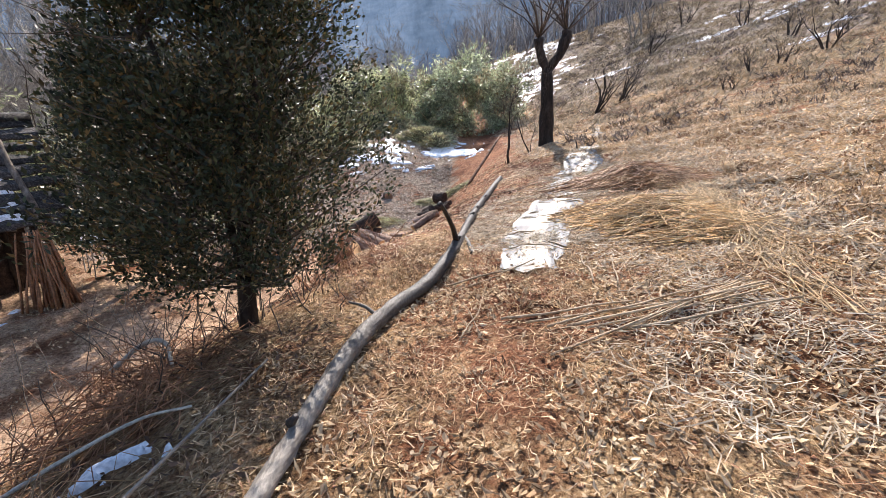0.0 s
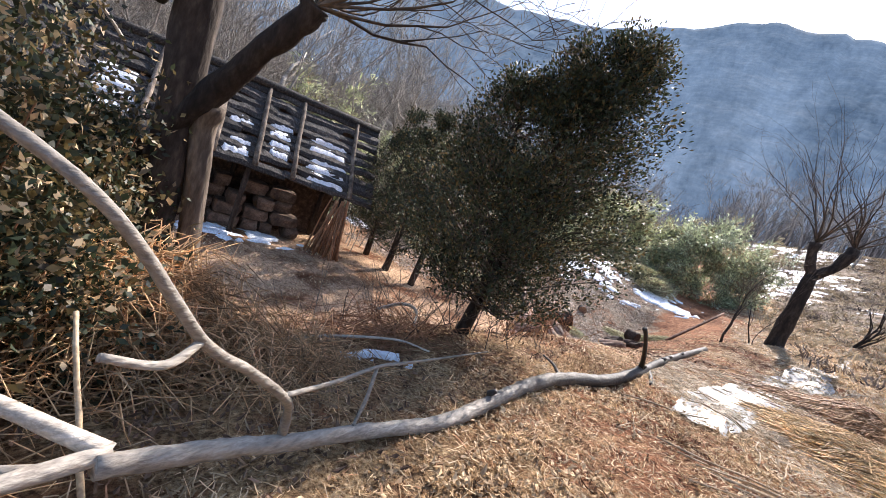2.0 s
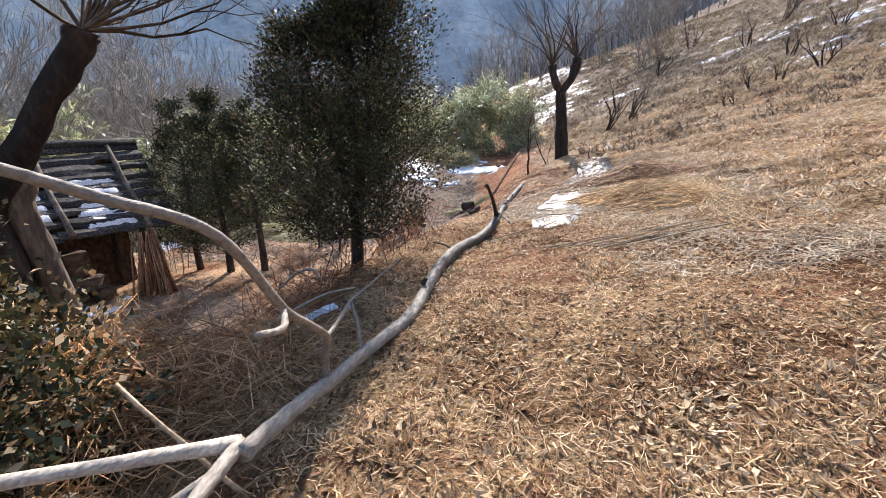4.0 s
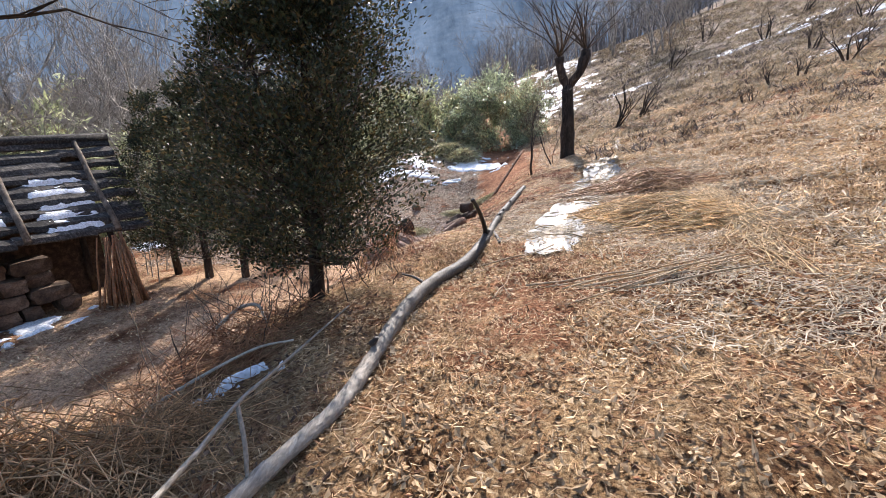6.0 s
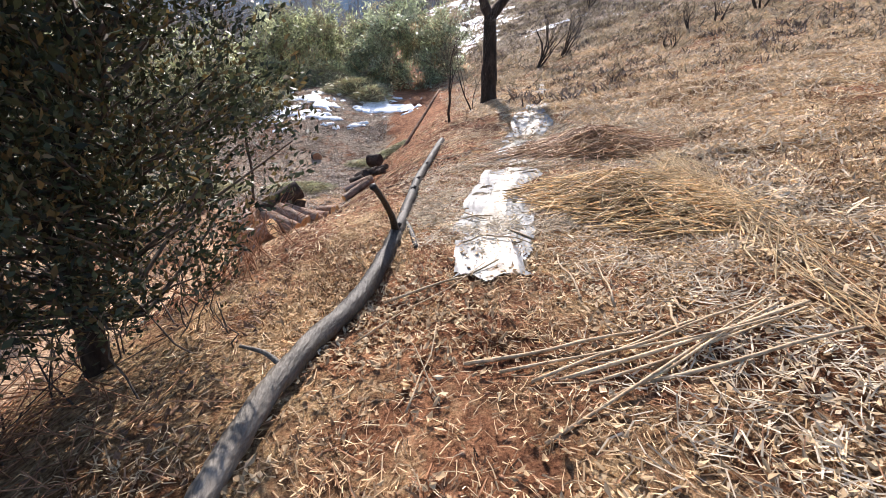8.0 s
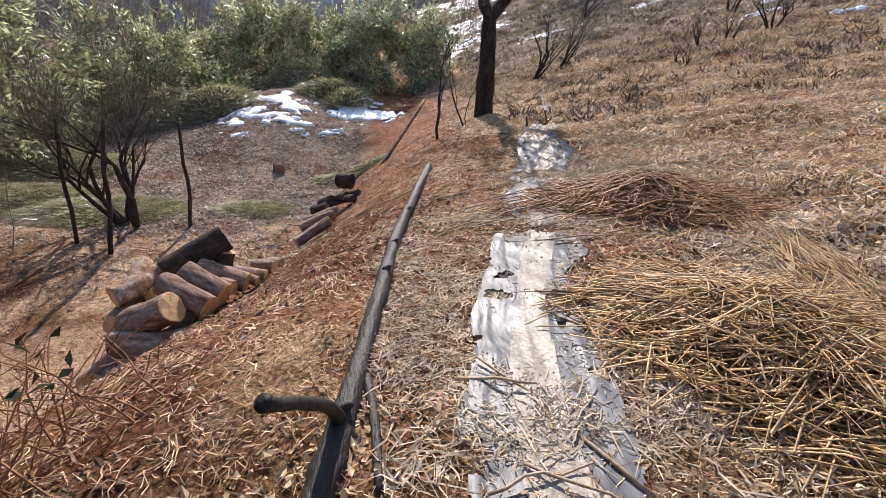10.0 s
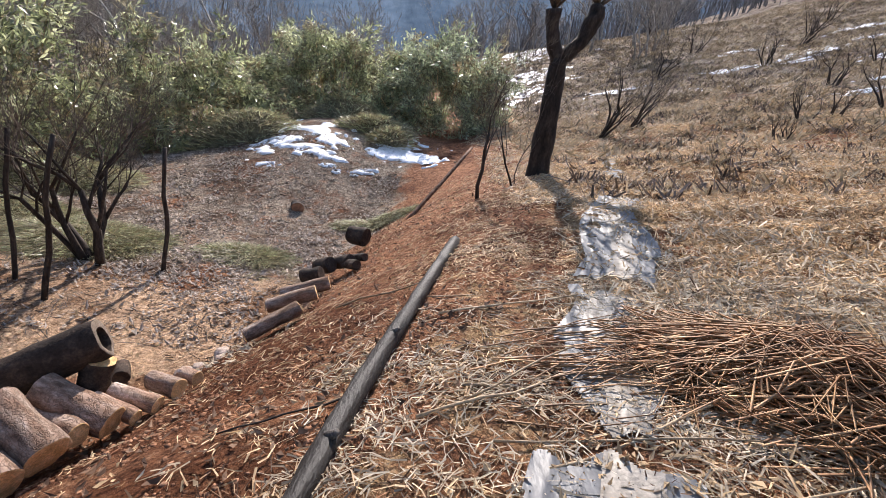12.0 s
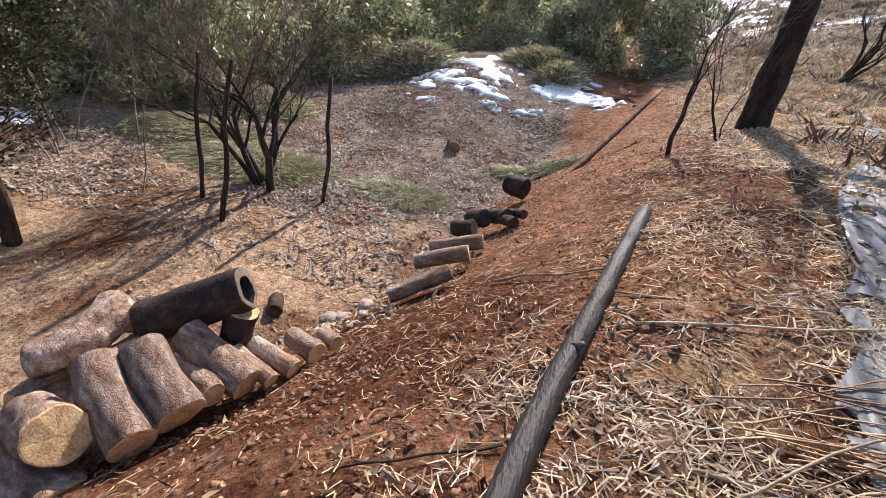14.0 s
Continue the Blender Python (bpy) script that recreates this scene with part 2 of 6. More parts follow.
FELLED_BARK = felled_bark()
LOG_BARK = plated_bark()
CUT_WOOD = material("cut_wood", [(0.42, 0.225, 0.09), (0.70, 0.44, 0.20), (0.82, 0.58, 0.32)], scale=14, bump=0.3, fine=90, spread=0.2)
OLD_WOOD = material("grey_old_wood", [(0.014, 0.012, 0.011), (0.05, 0.045, 0.041), (0.17, 0.155, 0.14)], scale=7, stretch=(0.3, 4, 4), bump=0.8, fine=50)
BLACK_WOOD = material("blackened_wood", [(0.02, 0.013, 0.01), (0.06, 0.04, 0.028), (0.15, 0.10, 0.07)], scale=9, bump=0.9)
TWIG_GREY = material("grey_twigs", [(0.12, 0.10, 0.085), (0.28, 0.25, 0.21), (0.46, 0.42, 0.37)], scale=3, bump=0, per="island", spread=0.4)
TWIG_DARK = material("dark_twigs", [(0.035, 0.026, 0.02), (0.09, 0.07, 0.055), (0.17, 0.135, 0.105)], scale=3, bump=0, per="island", spread=0.4)
TWIG_RED = material("reddish_stalks", [(0.14, 0.065, 0.035), (0.30, 0.15, 0.08), (0.46, 0.27, 0.15)], scale=3, bump=0, per="island", spread=0.4)
CANE = material("dry_cane", [(0.20, 0.125, 0.07), (0.40, 0.285, 0.17), (0.58, 0.45, 0.30)], scale=12, bump=0.2, fine=60, per="object", spread=0.25, rough=0.6)
CANES = material("dry_canes", [(0.34, 0.21, 0.10), (0.62, 0.45, 0.24), (0.82, 0.67, 0.43)], scale=4, bump=0, per="island", spread=0.5, rough=0.5, through_light=0.4)
STRAW = material("straw", [(0.34, 0.20, 0.10), (0.60, 0.42, 0.235), (0.78, 0.62, 0.41)], scale=2.5, bump=0, per="island", spread=0.55, rough=0.6, spec=0.4, through_light=0.25)
DRY_LEAF = material("dry_leaves", [(0.24, 0.13, 0.065), (0.52, 0.37, 0.21), (0.74, 0.60, 0.41)], scale=2.0, bump=0, per="island", spread=0.45, rough=0.7, through_light=0.25)
GREY_LEAF = material("weathered_leaves", [(0.16, 0.12, 0.095), (0.39, 0.32, 0.26), (0.62, 0.54, 0.46)], scale=2.0, bump=0, per="island", spread=0.5, rough=0.7, through_light=0.2)
EVERGREEN = material("evergreen_leaves", [(0.016, 0.023, 0.012), (0.042, 0.052, 0.024), (0.095, 0.095, 0.05)], scale=1.6, bump=0, per="island", spread=0.7, rough=0.55, spec=0.35, through_light=0.2)
BRONZE = material("bronzed_leaves", [(0.05, 0.034, 0.015), (0.13, 0.095, 0.038), (0.23, 0.155, 0.065)], scale=1.6, bump=0, per="island", spread=0.6, rough=0.55, spec=0.35, through_light=0.25)
BAMBOO = material("bamboo_leaves", [(0.13, 0.15, 0.07), (0.36, 0.385, 0.205), (0.66, 0.66, 0.47)], scale=0.9, bump=0, per="island", spread=0.75, rough=0.3, spec=0.7, through_light=0.52)
BAMBOO_DRY = material("dry_bamboo_leaves", [(0.14, 0.11, 0.06), (0.34, 0.29, 0.17), (0.52, 0.46, 0.31)], scale=0.8, bump=0, per="island", spread=0.5, rough=0.5, through_light=0.3)
BAMBOO_PALE = material("pale_bamboo_leaves", [(0.14, 0.18, 0.09), (0.36, 0.40, 0.24), (0.62, 0.64, 0.50)], scale=1.0, bump=0, per="island", spread=0.7, rough=0.3, spec=0.7, through_light=0.42)
CANES_BROWN = material("brown_canes", [(0.14, 0.065, 0.03), (0.34, 0.185, 0.09), (0.58, 0.38, 0.20)], scale=4, bump=0, per="island", spread=0.5, rough=0.6)
VINE = material("dry_vine", [(0.34, 0.18, 0.09), (0.64, 0.41, 0.215), (0.84, 0.63, 0.39)], scale=4, bump=0, per="island", spread=0.5, rough=0.6, through_light=0.35)
SNOW = material("old_snow", [(0.66, 0.68, 0.71), (0.82, 0.84, 0.86), (0.90, 0.91, 0.92)], scale=5, bump=0.6, fine=30, rough=0.6, spread=0.03)
ROCK = material("brown_stone", [(0.03, 0.02, 0.014), (0.095, 0.06, 0.04), (0.19, 0.13, 0.09)], scale=6, bump=0.8, fine=40, spread=0.35)
# forest colours, then the two emitted blues that imitate air haze
HILL_FAR = hazed_distance_material("far_forest_haze_glow", [(0.02, 0.025, 0.03), (0.06, 0.065, 0.06), (0.12, 0.115, 0.10)], (0.022, 0.042, 0.078), (0.10, 0.15, 0.23), 0.03)


def film_material():
    m = material("mulch_film", [(0.075, 0.078, 0.085), (0.155, 0.157, 0.16), (0.25, 0.247, 0.24)], scale=3, bump=0.9, fine=30, stretch=(1, 0.3, 1), rough=0.44, spec=0.3, spread=0.0, through_light=0.15, bump_scale=16)
    return m


FILM = film_material()


# ---- shapes ----


def field(x, y, scale, seed=0):
    """Smooth value noise, 0 to 1, on arrays."""
    x, y = np.asarray(x, float) * scale + 57.3 + seed * 13.7, np.asarray(y, float) * scale + 91.7 - seed * 7.9
    xi, yi = np.floor(x), np.floor(y)
    fx, fy = x - xi, y - yi
    fx, fy = fx * fx * (3 - 2 * fx), fy * fy * (3 - 2 * fy)

    def h(a, b):
        v = np.sin(a * 127.1 + b * 311.7 + seed * 74.7) * 43758.5453
        return v - np.floor(v)
    return (h(xi, yi) * (1 - fx) + h(xi + 1, yi) * fx) * (1 - fy) + (h(xi, yi + 1) * (1 - fx) + h(xi + 1, yi + 1) * fx) * fy


class Shape:
    """Gathers vertices and faces of one mesh."""

    def __init__(self):
        self.v, self.f, self.n = [], [], 0

    def add(self, verts, faces):
        verts = np.asarray(verts, float).reshape(-1, 3)
        self.v.append(verts)
        self.f.extend([tuple(int(i) + self.n for i in f) for f in faces])
        self.n += len(verts)

    def quads(self, verts):
        """verts: (n, 4, 3), loose quads."""
        verts = np.asarray(verts, float)
        k = len(verts)
        idx = np.arange(k * 4).reshape(k, 4) + self.n
        self.v.append(verts.reshape(-1, 3))
        self.f.extend(idx.tolist())
        self.n += k * 4

    def mesh(self, name, mat, flat=False):
        me = bpy.data.meshes.new(name)
        me.from_pydata(np.concatenate(self.v).tolist() if self.v else [], [], self.f)
        me.materials.append(mat)
        if not flat:
            me.polygons.foreach_set("use_smooth", [True] * len(me.polygons))
        me.update()
        return me


def part(name, shape, mat, parent=None, label="", flat=False):
    """Links a shape as one mesh object, under a thing if one is given."""
    me = shape.mesh(name, mat, flat) if isinstance(shape, Shape) else shape
    ob = new(name, me)
    if parent is not None:
        ob.parent = parent
    if label:
        ob["label"] = label
    return ob


def thing(name, place, label, category, group="", kind=""):
    """An empty at the base of a thing."""
    ob = new(name)
    ob.empty_display_size = 0.2
    ob.location = place
    return tagged(ob, label, category, group, kind)


def tube(shape, pts, radii, sides=8, cap=True, rough=0.0, seed=0, flat_end=False):
    """A tapered bent pole through pts."""
    pts = [Vector(p) for p in pts]
    k = len(pts)
    if np.isscalar(radii):
        radii = [radii] * k
    up = None
    rings = []
    for i in range(k):
        d = (pts[min(i + 1, k - 1)] - pts[max(i - 1, 0)])
        d = d.normalized() if d.length > 1e-9 else Vector((0, 0, 1))
        if up is None:
            up = d.orthogonal().normalized()
        up = (up - d * up.dot(d))
        up = up.normalized() if up.length > 1e-6 else d.orthogonal().normalized()
        side = d.cross(up)
        ring = []
        for j in range(sides):
            a = 2 * math.pi * j / sides
            r = radii[i]
            if rough:
                r *= 1 + rough * (noise.noise(Vector((math.cos(a) * 1.7 + seed * 3.1, math.sin(a) * 1.7, i * 0.6 + seed))))
            ring.append(pts[i] + (up * math.cos(a) + side * math.sin(a)) * r)
        rings.append(ring)
    verts = [p for r in rings for p in r]
    faces = []
    for i in range(k - 1):
        for j in range(sides):
            a, b = i * sides + j, i * sides + (j + 1) % sides
            faces.append((a, b, b + sides, a + sides))
    if cap:
        faces.append(tuple(range(sides))[::-1])
        faces.append(tuple(range((k - 1) * sides, k * sides)))
    shape.add([tuple(v) for v in verts], faces)


def bent(a, b, bow=0.0, k=6, seed=0):
    """k points from a to b with a wandering bow."""
    a, b = Vector(a), Vector(b)
    out = []
    for i in range(k):
        f = i / (k - 1)
        w = math.sin(math.pi * f) * bow
        out.append(a.lerp(b, f) + Vector((noise.noise(Vector((f * 2, seed, 0.3))), noise.noise(Vector((f * 2, seed, 5.3))), noise.noise(Vector((f * 2, seed, 9.3))))) * w)
    return out


def spline(ctrl, n=8):
    """Catmull-Rom through control points (any width of tuple)."""
    c = [np.array(p, float) for p in ctrl]
    c = [2 * c[0] - c[1]] + c + [2 * c[-1] - c[-2]]
    out = []
    for i in range(1, len(c) - 2):
        for s in range(n):
            t = s / n
            p0, p1, p2, p3 = c[i - 1], c[i], c[i + 1], c[i + 2]
            out.append(0.5 * (2 * p1 + (p2 - p0) * t + (2 * p0 - 5 * p1 + 4 * p2 - p3) * t * t + (3 * p1 - p0 - 3 * p2 + p3) * t ** 3))
    out.append(c[-2])
    return out


def leaves(shape, centres, length, width, r, out=None, droop=0.0):
    """Loose leaves, each a folded pair of quads' worth of outline; centres (n,3); out: preferred directions (n,3)."""
    k = len(centres)
    d = r.normal(size=(k, 3))
    if out is not None:
        d = d * 0.7 + out
    d[:, 2] -= droop
    d /= np.linalg.norm(d, axis=1)[:, None] + 1e-9
    s = np.cross(d, r.normal(size=(k, 3)))
    s /= np.linalg.norm(s, axis=1)[:, None] + 1e-9
    ln = (length * r.uniform(0.6, 1.35, k))[:, None]
    wd = (width * r.uniform(0.6, 1.35, k))[:, None]
    nrm = np.cross(d, s)
    base = centres
    tip = centres + d * ln
    mid = centres + d * ln * 0.45 + nrm * wd * 0.25
    q = np.stack([base, mid + s * wd * 0.5, tip, mid - s * wd * 0.5], axis=1)
    shape.quads(q)


def strips(shape, p0, p1, width, r):
    """Thin straws from p0 to p1 (n,3), flat, facing roughly up."""
    d = p1 - p0
    s = np.cross(d, np.array([0, 0, 1.0]) + r.normal(0, 0.5, size=d.shape))
    s /= np.linalg.norm(s, axis=1)[:, None] + 1e-9
    w = (width * r.uniform(0.6, 1.5, len(p0)))[:, None] * 0.5
    shape.quads(np.stack([p0 - s * w, p0 + s * w, p1 + s * w * 0.6, p1 - s * w * 0.6], axis=1))


# ---- the land ----
EDGE_Y, EDGE_X = (-40, 0, 2, 4, 6, 8, 11, 14, 16, 20, 30), (-1.6, -0.9, -0.8, -0.65, -0.1, 1.4, 2.3, 3.1, 3.6, 3.8, 4.0)
FOOT_Y, FOOT_X = (-40, 0, 4, 6, 8, 11, 14, 16, 20, 30), (-6.0, -4.6, -4.2, -3.4, -2.6, -1.1, -0.8, -0.3, 0.0, 0.4)


def smooth(a, b, v):
    f = np.clip((v - a) / (b - a), 0.0, 1.0)
    return f * f * (3 - 2 * f)


def upper(x, y):
    y = np.asarray(y, float)
    zero = np.interp(y, (-30, 0, 2.5, 5, 8, 11, 14, 17, 20, 30, 60), (-1, 0.1, 0.5, 1.3, 2.9, 2.7, 3.2, 3.9, 4.0, 3.2, -10))
    rise = np.clip(0.07 + 0.0082 * y, 0.06, 0.30)
    z = rise * (x - zero) + 0.04 * np.clip(y - 42, 0, 60)
    return np.where(x > 40, rise * (40 - zero) + (x - 40) * 0.45 + 0.04 * np.clip(y - 42, 0, 60), z)


def lower(x, y):
    return -2.15 + 1.9 * smooth(15.5, 24.5, y) * smooth(-9, -2.5, x) + 0.02 * np.clip(-x - 9, 0, 60) + 1.5 * smooth(30, 60, y)


def land(x, y):
    x, y = np.asarray(x, float), np.asarray(y, float)
    edge = np.interp(y, EDGE_Y, EDGE_X)
    foot = np.interp(y, FOOT_Y, FOOT_X)
    f = np.clip((x - foot) / (edge - foot), 0.0, 1.0)
    f = 1 - (1 - f) ** 2
    up, low = upper(x, y), lower(x, y)
    return low + (up - low) * f


def graded(lo, hi, step, far, grow=1.06):
    """Grid lines: even steps between lo and hi, growing outwards to far."""
    mid = list(np.arange(lo, hi + 1e-6, step))
    a, s = mid[-1], step
    right = []
    while a < far:
        s *= grow
        a += s
        right.append(a)
    a, s = mid[0], step
    left = []
    while a > -far:
        s *= grow
        a -= s
        left.append(a)
    return np.array(left[::-1] + mid + right)


def relief(x, y):
    """Clods and hollows on top of the land."""
    near = np.exp(-((x / 14.0) ** 2 + ((y - 6) / 16.0) ** 2))
    r = (field(x, y, 1.1, 1) - 0.5) * 0.07 + (field(x, y, 3.7, 2) - 0.5) * 0.04 + (field(x, y, 9.0, 3) - 0.5) * 0.02
    far = (field(x, y, 0.35, 4) - 0.5) * 0.25 * (1 - near)
    rows = 0.15 * (field(x * 0.45, y * 2.3, 1.0, 14) - 0.5) * smooth(2.2, 4.0, x) * (0.4 + 0.6 * near)
    return r * (0.35 + 0.65 * near) + far + rows


def surface(x, y):
    return land(x, y) + relief(np.asarray(x, float), np.asarray(y, float))


def at(x, y, up=0.0):
    return (x, y, float(surface(x, y)) + up)


def edge_share(x, y):
    """0 at the foot of the bank, 1 on the terrace."""
    edge = np.interp(y, EDGE_Y, EDGE_X)
    foot = np.interp(y, FOOT_Y, FOOT_X)
    return np.clip((x - foot) / (edge - foot), 0.0, 1.0)


def build_ground():
    xs, ys = graded(-4.0, 5.0, 0.06, 2500), graded(-1.0, 12.0, 0.065, 2500)
    X, Y = np.meshgrid(xs, ys)
    Z = surface(X, Y)
    far = np.hypot(X, Y - 6)
    Z = np.where(far > 120, Z * np.clip(1 - (far - 120) / 200, 0, 1), Z)
    h, w = X.shape
    idx = np.arange(h * w).reshape(h, w)
    faces = np.stack([idx[:-1, :-1], idx[:-1, 1:], idx[1:, 1:], idx[1:, :-1]], -1).reshape(-1, 4)
    me = bpy.data.meshes.new("ground")
    me.from_pydata(np.stack([X, Y, Z], -1).reshape(-1, 3).tolist(), [], faces.tolist())
    f = edge_share(X, Y)
    wob = 0.9 * (field(X, Y, 0.8, 11) - 0.5) + 0.5 * (field(X, Y, 2.3, 12) - 0.5)
    low = 1 - smooth(0.0, 0.35, f + 0.35 * wob)
    bank = smooth(3.5, 6.0, Y + wob) * (1 - smooth(0.80, 1.05, f + 0.25 * wob))
    straw = 0.53 + 0.10 * smooth(1.5, 4.0, X) + 0.06 * smooth(6, 14, X) - 0.36 * bank
    straw = straw - 0.12 * np.exp(-((X - 0.35 + 0.3 * wob) / 0.45) ** 2) * smooth(0.5, 2, Y) * (1 - smooth(4, 6, Y))
    straw = straw - 0.06 * low * smooth(13, 15, Y) + 0.26 * low * (1 - smooth(12, 14, Y)) + 0.25 * (field(X, Y, 0.5, 9) - 0.5)
    far_low = low * smooth(9.0, 13.0, Y + 1.5 * wob)
    litter = 0.15 + 0.45 * far_low + 0.25 * smooth(1.6, 2.6, X) * (1 - smooth(4.0, 5.0, X)) * smooth(1, 3, Y) * (1 - smooth(9, 12, Y))
    litter = litter + 0.16 * smooth(3.5, 6.0, X + wob) + 0.26 * smooth(14, 28, X + 4 * wob) + 0.34 * smooth(18, 30, Y + 4 * wob) * smooth(4, 7, X)
    green = 0.10 + 0.30 * low * smooth(11, 12.5, Y + wob) * (1 - smooth(13.5, 15, Y + wob)) + 0.14 * smooth(10, 22, Y) * (X > 4) + 0.25 * smooth(17, 21, Y) * low
    sand = 0.72 * low * smooth(2.0, 4.5, Y + wob) * (1 - smooth(12, 14.5, Y + wob))
    col = np.stack([straw, litter, green, sand], -1).reshape(-1, 4)
    a = me.color_attributes.new("cover", "FLOAT_COLOR", "POINT")
    a.data.foreach_set("color", np.clip(col, 0, 1).ravel())
    me.polygons.foreach_set("use_smooth", [True] * len(me.polygons))
    me.materials.append(GROUND)
    me.update()
    tagged(new("ground", me), "reddish soil with dry straw on a terraced hillside", "ground", kind="structure")


build_ground()


def build_mountain():
    """Wooded ridge closing the valley ahead, and lower ones around."""
    az = np.linspace(-180, 180, 361)
    el = np.interp(az, (-180, -90, -60, -29, -19, -9, -5, 7, 30, 60, 110, 180), (9, 13, 17, 18, 19, 22, 24.5, 24, 22, 20, 14, 9))
    el = el + 1.6 * (field(az, az * 0, 0.16, 5) - 0.5) + 0.7 * (field(az, az * 0, 0.7, 6) - 0.5) + 0.3 * (field(az, az * 0, 3.0, 7) - 0.5)
    el[-1] = el[0]
    rows = np.linspace(0, 1, 40)
    V, W = [], len(az)
    for s in rows:
        r = 170 + 560 * s
        z = np.tan(np.radians(el)) * 730 * (s ** 1.25) - 6
        z = z + 22 * s * (1 - s) * (field(az * 0.12 + 3, s * 6 + az * 0, 1.0, 8) - 0.5) * 4
        V.append(np.stack([r * np.sin(np.radians(az)), r * np.cos(np.radians(az)), z], -1))
    back = V[-1].copy()
    back[:, :2] *= 1.3
    back[:, 2] = -20
    V.append(back)
    V = np.concatenate(V)
    idx = np.arange(len(rows) * W + W).reshape(-1, W)
    faces = np.stack([idx[:-1, :-1], idx[:-1, 1:], idx[1:, 1:], idx[1:, :-1]], -1).reshape(-1, 4)
    s = Shape()
    s.add(V, faces.tolist())
    tagged(part("backdrop_mountain", s, HILL_FAR), "distant wooded mountain ridge with blue haze put in as glow", "mountain", kind="structure")


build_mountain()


# ---- bare trees and shrubs ----
def grow(shape, twigs, base, direction, length, radius, depth, r, sides=6, spread=0.6, lift=0.15, kids=(2, 4), k=4, shrink=0.68, min_r=0.0025):
    """A limb and its branches; thick ones go to shape, thin ones to twigs."""
    p = Vector(base)
    d = Vector(direction).normalized()
    pts, rad = [p.copy()], [radius]
    for i in range(k):
        d = (d + Vector(r.normal(0, 0.14, 3)) + Vector((0, 0, lift * 0.3))).normalized()
        p = p + d * (length / k)
        pts.append(p.copy())
        rad.append(max(min_r, radius * (1 - 0.45 * (i + 1) / k)))
    tube(shape if radius > 0.012 else twigs, pts, rad, sides if radius > 0.02 else 3, cap=radius > 0.02, rough=0.25 if radius > 0.03 else 0, seed=float(r.uniform(0, 50)))
    if depth <= 0:
        return
    for j in range(int(r.integers(kids[0], kids[1] + 1))):
        f = r.uniform(0.35, 1.0) if j else 1.0
        i = min(k, max(1, int(round(f * k))))
        out = Vector(r.normal(0, 1, 3))
        out = (out - d * out.dot(d)).normalized()
        nd = (d + out * spread * r.uniform(0.6, 1.5) + Vector((0, 0, lift))).normalized()
        grow(shape, twigs, pts[i], nd, length * shrink * r.uniform(0.75, 1.2), rad[i] * (0.8 if j == 0 else 0.6), depth - 1, r, max(4, sides - 1), spread, lift, kids, max(2, k - 1), shrink, min_r)


def bare_tree(name, place, height, radius, seed, depth, bark, twig, label, category="tree", group="", stems=1, spread=0.6, lift=0.15, kids=(2, 4), fan=0.5, thin=0.0025):
    r = np.random.default_rng(seed)
    t = thing(name, place, label, category, group)
    for s in range(stems):
        a, b = Shape(), Shape()
        ang = r.uniform(0, 6.28)
        d = (math.cos(ang) * fan * (stems > 1), math.sin(ang) * fan * (stems > 1), 1.0)
        grow(a, b, (0.03 * math.cos(ang) * stems, 0.03 * math.sin(ang) * stems, -0.08), d, height * 0.42, radius * r.uniform(0.75, 1.1), depth, r, 7, spread, lift, kids, min_r=thin)
        if a.n:
            part("trunk" if stems == 1 else "stem", a, bark, t)
        if b.n:
            part("crown", b, twig, t)
    return t


# ---- the felled pole beside the path ----
def fallen_pole():
    t = thing("fallen_tree", at(-0.6, 2.5), "long felled grey tree trunk lying along the bank", "fallen tree")
    inv = Vector(t.location)
    line = [(-1.16, -0.3, 0.129, 0.0372), (-1.08, 0.05, 0.089, 0.0359), (-1, 0.35, 0.049, 0.0351), (-0.89, 0.8, -0.001, 0.0379), (-0.72, 1.28, -0.021, 0.0420), (-0.65, 1.75, -0.031, 0.0463), (-0.59, 2.3, -0.041, 0.0513), (-0.49, 2.85, -0.041, 0.0565), (-0.33, 3.3, -0.041, 0.0590), (-0.09, 3.8, -0.051, 0.0590), (0.1, 4.5, -0.061, 0.0590), (0.19, 4.95, -0.071, 0.0620), (0.27, 5.45, -0.107, 0.0530), (0.39, 6.2, -0.137, 0.0540), (0.50, 6.95, -0.21, 0.0560), (0.66, 7.9, -0.277, 0.0580), (0.90, 8.95, -0.303, 0.0590), (1.09, 9.8, -0.318, 0.0610), (1.37, 11, -0.338, 0.0630)]
    full = spline(line, 9)
    s = Shape()
    tube(s, [Vector(p[:3]) - inv for p in full], [p[3] for p in full], 18, rough=0.24, seed=2.0)
    part("trunk", s, FELLED_BARK, t)
    for x, y, z, r in ((-0.66, 1.9, 0.02, 0.018), (0.2, 5.0, -0.03, 0.02), (0.45, 6.6, -0.14, 0.022), (0.56, 7.3, -0.2, 0.02), (0.78, 8.4, -0.25, 0.018)):
        k = Shape()
        tube(k, [Vector((x, y, z)) - inv, Vector((x + 0.02, y - 0.01, z + 0.028)) - inv, Vector((x + 0.035, y - 0.015, z + 0.05)) - inv], [r * 1.5, r, r * 0.8], 8, rough=0.2, seed=x)
        part("knot", k, BARK_GREY, t, "grey stub of a cut side branch")

    def limb(ctrl, label=""):
        b = Shape()
        q = spline(ctrl, 6)
        tube(b, [Vector(p[:3]) - inv for p in q], [p[3] for p in q], 9, rough=0.15, seed=len(ctrl) + ctrl[0][0])
        part("branch", b, FELLED_BARK, t, label)
    for ctrl in BRANCHES:
        limb(ctrl)


